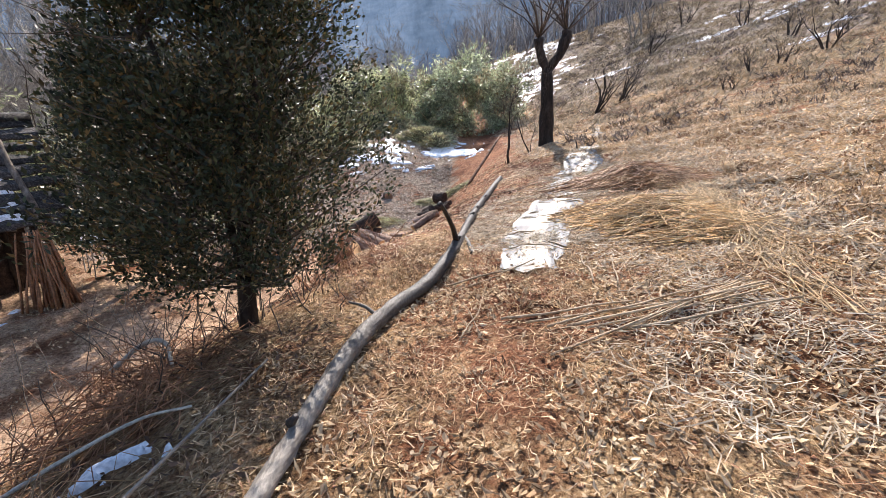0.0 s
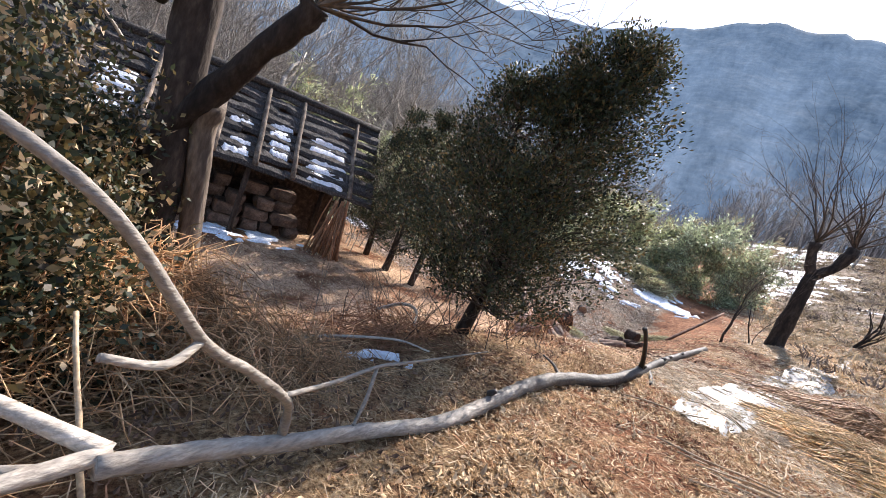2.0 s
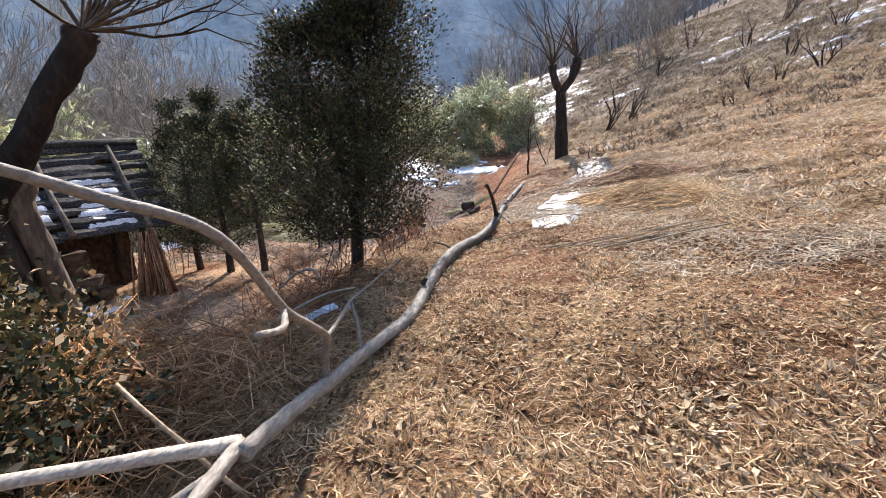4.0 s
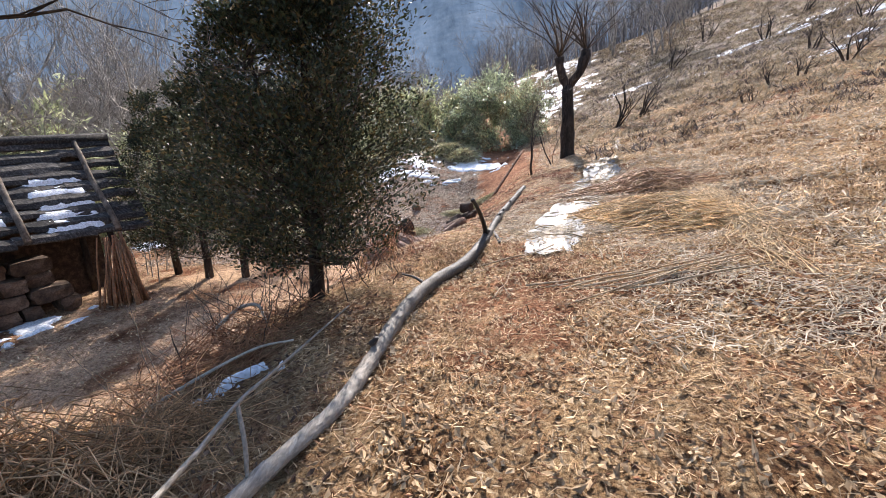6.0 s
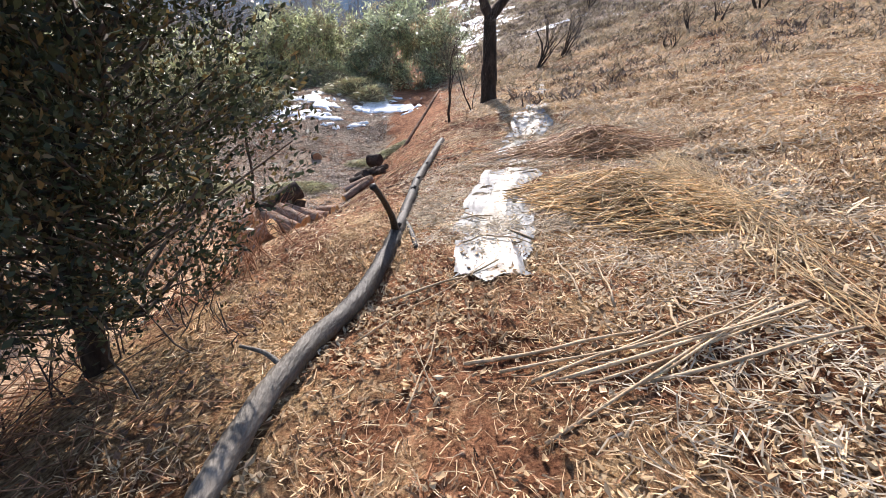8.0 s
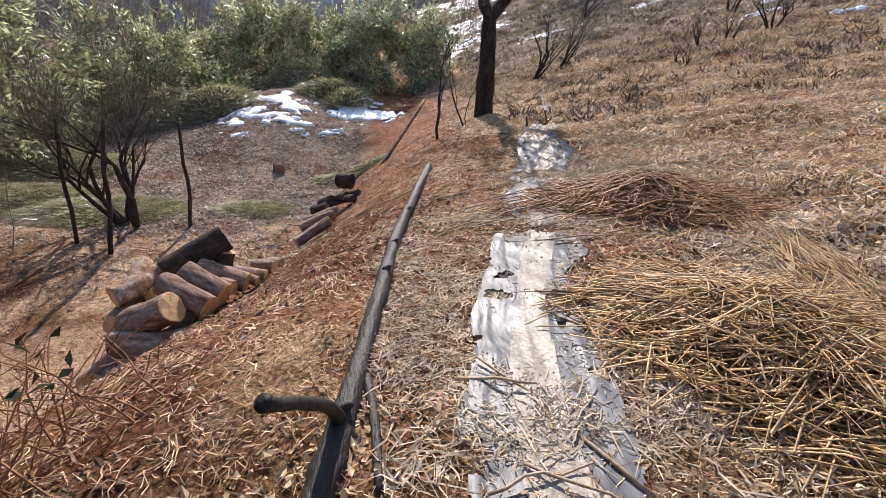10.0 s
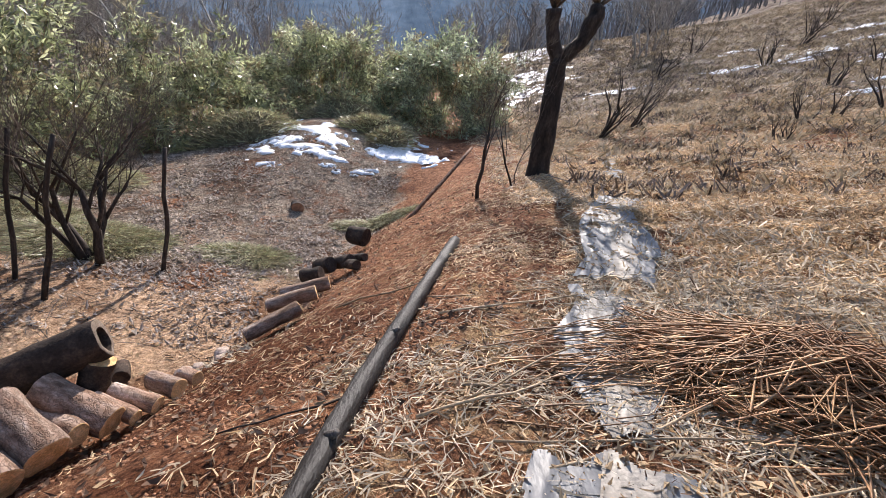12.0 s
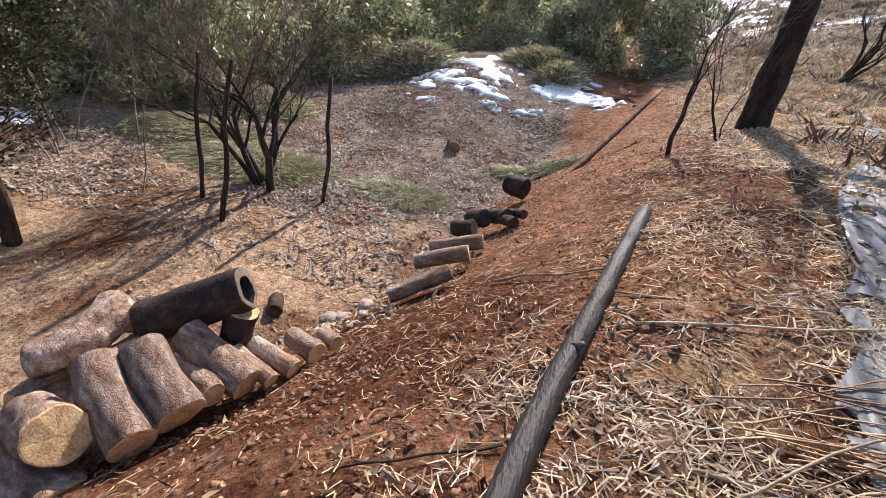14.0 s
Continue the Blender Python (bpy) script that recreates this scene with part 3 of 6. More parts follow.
BRANCHES = [
    [(-1.03, 0.35, 0.06, 0.0217), (-0.99, 0.27, 0.25, 0.0186), (-0.93, 0.13, 0.39, 0.0176), (-0.94, -0.05, 0.53, 0.0166), (-0.94, -0.26, 0.68, 0.0160), (-0.98, -0.53, 1, 0.0155), (-1.13, -0.72, 1.14, 0.0144), (-1.38, -1, 1.33, 0.0129), (-1.75, -1.35, 1.6, 0.0103)],
    [(-0.94, -0.26, 0.68, 0.0117), (-0.9, -0.38, 0.66, 0.0117), (-0.92, -0.52, 0.7, 0.0108)],
    [(-1.18, -0.25, 0.14, 0.0324), (-1.45, -0.5, 0.26, 0.0243), (-1.8, -0.8, 0.4, 0.0216), (-2.3, -1.2, 0.6, 0.0162)],
    [(-1.8, -0.8, 0.4, 0.0140), (-1.85, -0.8, 0.6, 0.0098), (-1.95, -0.85, 0.8, 0.0070)],
    [(-1.18, -0.25, 0.14, 0.0313), (-1.2, -0.55, 0.14, 0.0260), (-1.2, -0.85, 0.12, 0.0226), (-1.25, -1.4, 0.1, 0.0189)],
    [(-1.2, -0.4, 0.13, 0.0210), (-1.5, -0.75, 0.08, 0.0175), (-1.9, -1.1, 0.05, 0.0140)],
    [(-0.93, 0.13, 0.39, 0.0105), (-0.97, 0.5, 0.32, 0.0100), (-1, 0.88, 0.28, 0.0092), (-0.98, 1.2, 0.24, 0.0085), (-0.95, 1.7, 0.18, 0.0072), (-0.9, 2.3, 0.12, 0.0063)],
    [(-1, 0.86, 0.28, 0.0099), (-0.95, 0.78, 0.15, 0.0099), (-0.93, 0.72, 0.03, 0.0081)],
    [(0.19, 4.95, -0.05, 0.0360), (0.16, 4.85, 0.12, 0.0270), (0.1, 4.65, 0.32, 0.0234), (0.05, 4.5, 0.45, 0.0216), (0.02, 4.45, 0.5, 0.0270)],
    [(0.3, 5.3, -0.1, 0.0270), (0.33, 5, -0.08, 0.0234), (0.34, 4.6, -0.06, 0.0198)],
    [(-0.42, 3.1, -0.02, 0.0162), (-0.52, 3.16, 0.03, 0.0119), (-0.64, 3.2, 0.05, 0.0086)],
]
fallen_pole()


# ---- evergreen trees ----
def evergreen(name, place, height, radius, low, seed, clumps, per, label, leaf=(0.035, 0.014), mat=EVERGREEN, peaks=((0, 0, 1.0),), group="", trunk_r=0.09, bronze=0.16, gap=2.4):
    r = np.random.default_rng(seed)
    t = thing(name, place, label, "evergreen tree", group)
    wood, twig = Shape(), Shape()
    tips, outs = [], []
    for px, py, ph in peaks:
        top = height * ph
        lead = (px, py, ph) == peaks[0]
        foot = (px * 0.3, py * 0.8, -0.1) if lead else (peaks[0][0] * 0.45, peaks[0][1] * 0.85, low * 0.9)
        tube(wood, bent(foot, (px, py, top * 0.95), 0.12, 8, seed + px), np.linspace(trunk_r * (1.25 if lead else 0.6), 0.012, 8), 9, rough=0.2, seed=seed)
        k = int(clumps / len(peaks))
        for i in range(k):
            f = r.uniform(0, 1) ** 0.85
            z = low + (top - low) * f
            prof = float(np.interp(f, (0, 0.12, 0.3, 0.6, 0.85, 1.0), (0.72, 0.98, 1.0, 0.68, 0.34, 0.08)))
            a = r.uniform(0, 6.283)
            lump = 0.78 + 0.55 * noise.noise(Vector((math.cos(a) * 1.6 + seed, math.sin(a) * 1.6, z * 1.6))) + 0.45 * noise.noise(Vector((math.cos(a) * 4.0, math.sin(a) * 4.0 + seed, z * 3.5)))
            rr = radius * prof * lump * r.uniform(0.3, 1.0) ** 0.5
            c = Vector((px * (0.45 + 0.55 * f) + math.cos(a) * rr, py * f + math.sin(a) * rr, z))
            if noise.noise(c * gap + Vector((seed * 5.1, 2.0, 0))) + 0.5 * noise.noise(c * gap * 2.3) < (0.04 - 0.3 * f if f < 0.3 else -0.05):
                continue
            tips.append(c)
            o = Vector((math.cos(a), math.sin(a), 0.75)).normalized()
            outs.append(o)
            if i % 4 == 0:
                st = Vector((px * (0.8 + 0.2 * f), py * f, max(low * 0.8, z - rr * 0.55)))
                tube(twig, bent(st, c, 0.1, 4, i), np.linspace(0.014, 0.004, 4), 4, cap=False)
    tips, outs = np.array(tips), np.array(outs)
    n = len(tips) * per
    sel = np.repeat(np.arange(len(tips)), per)
    along = r.uniform(-0.5, 1.0, n)[:, None]
    pos = tips[sel] + outs[sel] * along * 0.22 + r.normal(0, 0.06, (n, 3)) * (1.15 - along * 0.55)
    main = r.random(n) > bronze
    crown, tinge = Shape(), Shape()
    leaves(crown, pos[main], leaf[0], leaf[1], r, outs[sel][main])
    leaves(tinge, pos[~main], leaf[0], leaf[1], r, outs[sel][~main])
    part("trunk", wood, BARK_DARK, t)
    part("branchwork", twig, TWIG_DARK, t)
    part("crown", crown, mat, t)
    if bronze:
        part("bronzed_leaves", tinge, BRONZE, t)
    return t


evergreen("evergreen_tree", at(-1.68, 3.6), 3.35, 1.15, 0.5, 3, 3600, 28, "dense dark evergreen tree standing on the bank", trunk_r=0.065, leaf=(0.046, 0.02), bronze=0.24, peaks=((0.24, 0.05, 0.97), (-0.3, -0.1, 0.82), (0.52, 0.2, 1.02)))
for i, (x, y, h, rad) in enumerate([(-7.5, 10.2, 4.3, 1.2), (-6.4, 9.7, 4.4, 1.25), (-5.55, 9.8, 4.2, 1.15)]):
    evergreen("evergreen_tree", at(x, y), h, rad, 0.6 if i < 2 else 1.6, 11 + i, 1100, 24, "small dark evergreen tree beside the clearing", leaf=(0.07, 0.032), group="small evergreens", trunk_r=0.08)

# ---- the forked tree on the terrace edge ----
def forked_tree(place):
    r = np.random.default_rng(21)
    t = thing("pollarded_tree", place, "bare pollarded tree with a forked dark trunk", "tree")
    a, b = Shape(), Shape()
    tube(a, spline([(0, 0, -0.15), (0.0, 0, 0.1), (-0.02, -0.05, 0.8), (-0.05, -0.1, 1.6), (-0.08, -0.1, 2.35)], 4), np.linspace(0.27, 0.16, 17), 12, rough=0.2, seed=4)
    part("trunk", a, BARK_DARK, t)
    for ctrl in ([(-0.08, -0.1, 2.3, 0.15), (-0.3, -0.1, 2.75, 0.13), (-0.38, -0.1, 3.2, 0.15)], [(-0.08, -0.1, 2.3, 0.15), (0.25, -0.1, 2.7, 0.13), (0.45, -0.05, 3.15, 0.17), (0.5, 0, 3.4, 0.14)]):
        m = Shape()
        q = spline(ctrl, 5)
        tube(m, [p[:3] for p in q], [p[3] for p in q], 10, rough=0.35, seed=ctrl[1][0])
        part("limb", m, BARK_DARK, t)
        for j in range(11):
            ang = r.uniform(0, 6.28)
            grow(b, b, ctrl[-1][:3], (math.cos(ang) * 0.62, math.sin(ang) * 0.62, 1), r.uniform(1.0, 1.9), 0.028, 3, r, 5, 0.4, 0.03, (2, 3))
    part("crown", b, TWIG_DARK, t)


forked_tree(at(3.35, 15.5))

# shrubs on the hillside
SHRUBS = [(6.6, 21.6, 1.9), (8.1, 22.6, 1.8), (11.0, 18.9, 0.6), (13.2, 21.1, 1.0), (14.6, 21.6, 0.8), (20.3, 34.4, 1.8), (18.2, 26.6, 1.4), (17.0, 22.3, 1.6), (23.8, 60.0, 2.4), (20.5, 43.5, 2.2), (14.8, 36.0, 2.0), (26.0, 40.0, 2.0), (24.0, 31.0, 1.6), (30.0, 45.0, 2.2), (22.0, 24.0, 1.5), (29.0, 33.0, 1.8), (35.0, 50.0, 2.4)]
for i, (x, y, h) in enumerate(SHRUBS):
    bare_tree("bare_shrub", at(x, y), h * 1.5, 0.05 if h > 1.2 else 0.035, 100 + i, 4, BARK_DARK, TWIG_DARK, "bare leafless shrub on the dry hillside", "shrub", "hillside shrubs", stems=5, fan=0.5, spread=0.55, kids=(2, 3))


# ---- the bamboo thicket ----
def thicket(name, place, size, seed, count, label, leaf=(0.25, 0.062), mat=BAMBOO, dry=0.25):
    r = np.random.default_rng(seed)
    t = thing(name, place, label, "thicket", kind="stuff")
    per = 34
    k = count // 40
    u = r.normal(size=(k, 3))
    u /= np.linalg.norm(u, axis=1)[:, None]
    u[:, 2] = np.abs(u[:, 2])
    lump = np.array([0.80 + 0.42 * noise.noise(Vector(v) * 2.4 + Vector((seed, 3, 0))) + 0.30 * noise.noise(Vector(v) * 6.0 + Vector((seed, 0, 0))) for v in u])
    c = u * np.array(size) * lump[:, None] * (r.uniform(0.6, 1.0, (k, 1)) ** 0.7)
    c = c[np.array([noise.noise(Vector(p) * 1.1 + Vector((seed, 0, 7))) > -0.16 for p in c])]
    u = c / (np.linalg.norm(c, axis=1)[:, None] + 1e-9)
    k = len(c)
    sel = np.repeat(np.arange(k), per)
    spray = u * 0.5 + r.normal(0, 0.55, (k, 3)) + np.array([0, 0, -0.1])
    pos = c[sel] + r.normal(0, 0.13, (len(sel), 3)) + spray[sel] * r.uniform(0, 0.5, (len(sel), 1))
    pos[:, 2] = np.maximum(pos[:, 2], 0.05)
    out = spray[sel] * 1.1
    m = r.random(k)[sel] > dry
    a, b = Shape(), Shape()
    leaves(a, pos[m], leaf[0], leaf[1], r, out[m], 0.35)
    leaves(b, pos[~m], leaf[0], leaf[1], r, out[~m], 0.5)
    part("leaves", a, mat, t)
    part("dry_leaves", b, BAMBOO_DRY, t)
    stems = Shape()
    for j in range(60):
        e = c[r.integers(k)]
        tube(stems, bent((e[0] * 0.5, e[1] * 0.5, -0.1), e, 0.3, 4, j), 0.012, 3, cap=False)
    part("stems", stems, CANES, t)


for i, (x, y, size, count) in enumerate([(1.5, 28.2, (3.9, 3.2, 5.0), 44000), (-3.6, 29.6, (5.2, 3.2, 4.5), 44000), (-8.4, 25.2, (4.8, 3.6, 4.7), 42000), (-11.2, 18.5, (4.0, 4.0, 4.8), 40000), (-13.4, 13.0, (3.0, 3.4, 4.6), 24000), (-13.0, 8.0, (2.4, 3.2, 3.4), 16000)]):
    thicket("bamboo_thicket", at(x, y), size, 31 + i, count, mat=BAMBOO_PALE if i == 0 else BAMBOO, dry=0.25 if i < 5 else 0.5, label= "round mound of pale green bamboo and evergreen leaves" if i == 0 else "dense green bamboo thicket behind the clearing")



# ---- snow ----
def snow(x, y, rx, ry, seed, turn=0.0):
    """A ragged melting patch: a thin sheet that dips into the ground where it has thawed."""
    n = 34
    u, v = np.meshgrid(np.linspace(-1.3, 1.3, n), np.linspace(-1.3, 1.3, n))
    X = x + u * rx * math.cos(turn) - v * ry * math.sin(turn)
    Y = y + u * rx * math.sin(turn) + v * ry * math.cos(turn)
    h = 0.72 - np.hypot(u, v) + 1.9 * (field(u * max(1, rx), v * max(1, ry), 2.3, seed) - 0.5) + 1.1 * (field(u, v, 5.1, seed + 1) - 0.5)
    Z = surface(X, Y) + np.clip((h - 0.12) * 0.22, -0.06, 0.05) + 0.02 * (field(u, v, 9.0, seed + 2) - 0.5)
    idx = np.arange(n * n).reshape(n, n)
    near = np.maximum.reduce([h[:-1, :-1], h[1:, :-1], h[:-1, 1:], h[1:, 1:]]) > 0.0
    F = np.stack([idx[:-1, :-1], idx[:-1, 1:], idx[1:, 1:], idx[1:, :-1]], -1)[near]
    used = np.unique(F)
    remap = np.zeros(n * n, int)
    remap[used] = np.arange(len(used))
    s = Shape()
    s.add(np.stack([X, Y, Z], -1).reshape(-1, 3)[used], remap[F].tolist())
    ob = part("snow_patch", s, SNOW)
    tagged(ob, "melting patch of old white snow on the ground", "snow", "snow patches")


for i, (x, y, rx, ry, tr) in enumerate([(-1.55, 1.9, 0.24, 0.10, 0.5), (-2.9, 22.0, 1.35, 1.3, 0.3), (-3.95, 21.9, 0.8, 1.0, 0.3), (-2.4, 20.5, 1.0, 0.6, -0.3), (-3.3, 20.8, 1.1, 0.7, 0.2), (-3.6, 19.5, 0.35, 0.2, 0.1), (-1.05, 19.6, 0.55, 0.22, 0.1), (-1.85, 19.8, 0.25, 0.14, 0), (-2.1, 21.6, 0.5, 0.6, 0.5), (-0.35, 23.6, 0.55, 1.0, 0.3), (-0.1, 21.3, 0.8, 0.6, 0.0), (0.75, 21.4, 1.0, 0.8, 0.2), (1.2, 20.6, 0.7, 0.5, 0.4), (0.2, 22.8, 0.9, 0.8, 0.4), (-4.3, 23.8, 0.6, 0.6, 0.0), (-10.0, 13.0, 0.6, 0.5, 0.0), (6.4, 37.0, 2.4, 3.5, -0.3), (8.6, 44.0, 3.0, 4.0, -0.2), (10.5, 57.0, 5.0, 4.0, 0.2), (15.0, 30.2, 1.7, 0.6, 0.1), (11.5, 33.5, 1.8, 0.6, 0.2), (17.9, 25.0, 1.5, 0.5, 0.0), (19.7, 21.9, 0.8, 0.35, 0.0), (18.7, 34.7, 2.2, 0.6, 0.1), (22.5, 35.4, 2.4, 0.6, 0.1), (25.7, 37.3, 2.4, 0.7, 0.2), (23.5, 28.7, 1.5, 0.5, 0.0), (20.9, 26.7, 1.4, 0.4, 0.1), (27.8, 29.2, 1.8, 0.5, 0.1), (32.5, 40.0, 3.0, 0.8, 0.1), (26.0, 32.5, 1.8, 0.5, 0.1), (29.5, 35.0, 2.0, 0.6, 0.1), (34.0, 45.0, 3.2, 0.9, 0.1), (30.0, 31.5, 1.6, 0.5, 0.1), (36.0, 41.0, 2.6, 0.7, 0.1), (24.0, 42.0, 2.6, 0.7, 0.1), (-8.3, 6.9, 0.9, 0.4, 1.15), (-8.7, 5.6, 0.9, 0.4, 1.2), (-9.2, 4.2, 0.9, 0.4, 1.2)]):
    snow(x, y, rx, ry, i + 1, tr)
# ---- logs ----
def cut_log(a, b, r, seed, label, name="log", bark=LOG_BARK, cut=CUT_WOOD, group="", hollow=False):
    """A sawn log from a to b: bark and two sawn ends; a hollow one has a rotten cavity in its first end."""
    a, b = Vector(a), Vector(b)
    t = thing(name, tuple((a + b) / 2 - Vector((0, 0, r))), label, "log", group)
    turn = (b - a).to_track_quat("Z", "Y")
    t.rotation_mode = "QUATERNION"
    t.rotation_quaternion = turn
    back = turn.inverted()
    o = Vector(t.location)
    k, n = 12, 24
    pts = [back @ (p - o) for p in bent(a, b, r * 0.2, k, seed)]
    d = (pts[-1] - pts[0]).normalized()
    rings = []
    for i, p in enumerate(pts):
        w = r * (1.02 - 0.06 * i / k)
        if i in (0, k - 1):
            w *= 0.965
        ring = []
        for j in range(n):
            g = 2 * math.pi * j / n
            c, e = math.cos(g), math.sin(g)
            q = w * (1 + 0.16 * noise.noise(Vector((c * 1.1 + seed, e * 1.1, i * 0.12))) + 0.06 * noise.noise(Vector((c * 5 + seed, e * 5, i * 0.35))))
            ring.append((p.x + c * q, p.y + e * q, p.z + (0.05 * r * noise.noise(Vector((c * 2, e * 2, seed))) if i in (0, k - 1) else 0)))
        rings.append(ring)
    s = Shape()
    s.add([v for ring in rings for v in ring], [(i * n + j, i * n + (j + 1) % n, (i + 1) * n + (j + 1) % n, (i + 1) * n + j) for i in range(k - 1) for j in range(n)])
    part("bark", s, bark, t)
    for end, way, ring, first in ((pts[0], -d, rings[0], True), (pts[-1], d, rings[-1], False)):
        f = Shape()
        core = end + Vector((0.25 * r, -0.15 * r, 0)) if hollow and first else end
        V, F = list(ring), []
        for step, (share, deep) in enumerate(((0.06, 0.004), (0.5 if not (hollow and first) else 0.34, 0.005))):
            V += [tuple(Vector(p).lerp(core, share) + way * deep) for p in ring]
            F += [(step * n + j, step * n + (j + 1) % n, (step + 1) * n + (j + 1) % n, (step + 1) * n + j) for j in range(n)]
        if not (hollow and first):
            V.append(tuple(end + way * 0.006))
            F += [(2 * n + j, 2 * n + (j + 1) % n, 3 * n) for j in range(n)]
        f.add(V, F)
        part("sawn_end", f, cut, t, "pale sawn end grain" if cut is CUT_WOOD else "", flat=True)
        if hollow and first:
            c = Shape()
            rim = V[2 * n:]
            deep = [tuple(Vector(p).lerp(core, 0.35) - way * 0.3) for p in rim]
            c.add(rim + deep + [tuple(core - way * 0.32)], [(j, (j + 1) % n, n + (j + 1) % n, n + j) for j in range(n)] + [(n + j, n + (j + 1) % n, 2 * n) for j in range(n)])
            part("cavity", c, BLACK_WOOD, t, "dark rotten hollow")
    return t


OLD_CUT = material("weathered_sawn_wood", [(0.14, 0.10, 0.07), (0.28, 0.21, 0.155), (0.42, 0.34, 0.27)], scale=14, bump=0.4, fine=90)
BROWN_CUT = material("brown_sawn_wood", [(0.10, 0.05, 0.028), (0.22, 0.115, 0.065), (0.33, 0.19, 0.115)], scale=12, bump=0.4, fine=80)
STACK = [
    ((-1.16, 7.56, -0.98), (-1.63, 7.79, -0.81), 0.125),
    ((-1.08, 7.78, -0.96), (-1.48, 7.95, -0.78), 0.130),
    ((-1.04, 7.97, -0.97), (-1.40, 8.10, -0.97), 0.075),
    ((-0.95, 8.15, -1.01), (-1.43, 8.22, -0.86), 0.110),
    ((-0.87, 8.26, -1.05), (-1.19, 8.34, -0.99), 0.055),
    ((-0.80, 8.40, -1.05), (-1.14, 8.46, -1.01), 0.065),
    ((-0.74, 8.58, -1.03), (-0.99, 8.67, -1.04), 0.075),
    ((-0.68, 8.74, -1.04), (-0.84, 8.82, -1.06), 0.055),
    ((-1.42, 7.42, -0.88), (-1.90, 7.56, -1.14), 0.145), ((-1.30, 7.28, -1.18), (-1.95, 7.42, -1.25), 0.14),
    ((-1.61, 7.63, -1.20), (-2.08, 7.79, -1.26), 0.12), ((-1.55, 7.25, -1.30), (-1.52, 8.6, -1.32), 0.14),
    ((-1.82, 7.3, -1.30), (-1.78, 8.6, -1.33), 0.14), ((-2.1, 7.2, -1.55), (-2.05, 8.7, -1.6), 0.15),
    ((-1.75, 7.9, -1.05), (-1.72, 8.7, -1.06), 0.12), ((-2.02, 7.6, -1.18), (-1.98, 8.5, -1.2), 0.12),
    ((-2.35, 7.2, -1.8), (-2.3, 8.7, -1.85), 0.15), ((-2.3, 7.4, -2.05), (-2.25, 8.7, -2.05), 0.15),
]
for i, (a, b, r) in enumerate(STACK):
    cut_log(a, b, r, i * 1.3 + 0.4, "sawn firewood log with rough grey-brown bark in a stack", group="stacked logs")
cut_log((-1.22, 8.53, -0.63), (-1.79, 8.25, -0.91), 0.14, 40.2, "dark hollow log with a greyish sawn end on the stack", bark=BLACK_WOOD, cut=OLD_CUT, group="stacked logs", hollow=True)
cut_log((-1.22, 8.49, -0.79), (-1.29, 8.43, -1.10), 0.10, 41.2, "short dark reddish log propping the stack", bark=BLACK_WOOD, group="stacked logs")


def small_stone(x, y, size, seed, label):
    """A rounded uneven stone half sunk in the soil."""
    bm = bmesh.new()
    bmesh.ops.create_icosphere(bm, subdivisions=3, radius=size)
    for v in bm.verts:
        v.co *= 1 + 0.28 * noise.noise(v.co * (1.6 / size) + Vector((seed, 0, 0)))
        v.co.z *= 0.62
    me = bpy.data.meshes.new("stone")
    bm.to_mesh(me)
    bm.free()
    me.materials.append(PALE_STONE)
    me.polygons.foreach_set("use_smooth", [True] * len(me.polygons))
    ob = new("stone", me)
    ob.location = at(x, y, size * 0.25)
    tagged(ob, label, "stone", "stones beside the stack")


PALE_STONE = material("pale_stone", [(0.22, 0.16, 0.12), (0.42, 0.33, 0.27), (0.58, 0.49, 0.42)], scale=9, bump=0.5, fine=50)
for i, (x, y, size) in enumerate([(-1.32, 9.85, 0.10), (-1.12, 9.72, 0.07), (-0.98, 9.95, 0.085), (-1.45, 10.15, 0.06), (-0.85, 9.55, 0.05)]):
    small_stone(x, y, size, i * 3.1, "pale rounded stone on the soil beside the log stack")


def forked_log():
    t = thing("forked_log", (-2.0, 8.0, -1.0), "thick pale forked trunk piece lying on the log stack", "log", "stacked logs")
    o = Vector(t.location)
    for ctrl in ([(-2.06, 7.74, -0.94, 0.10), (-1.96, 7.86, -0.92, 0.105), (-1.93, 8.05, -0.89, 0.12), (-2.00, 8.27, -0.83, 0.10)], [(-1.92, 8.01, -0.92, 0.10), (-1.88, 8.18, -0.88, 0.09), (-1.82, 8.24, -0.92, 0.075)]):
        s = Shape()
        q = spline(ctrl, 5)
        tube(s, [Vector(p[:3]) - o for p in q], [p[3] for p in q], 14, rough=0.25, seed=ctrl[0][0])
        part("limb", s, LOG_BARK, t)
        if ctrl[0][3] == 0.10 and ctrl[0][0] < -2.0:
            ring = [Vector(v) for v in s.v[0][:14]]
            core = sum(ring, Vector()) / 14
            way = (core - (Vector(q[4][:3]) - o)).normalized()
            f = Shape()
            f.add([tuple(v + way * 0.003) for v in ring] + [tuple(core + way * 0.008)], [(j, (j + 1) % 14, 14) for j in range(14)])
            part("sawn_end", f, CUT_WOOD, t, "pale sawn end grain", flat=True)


forked_log()

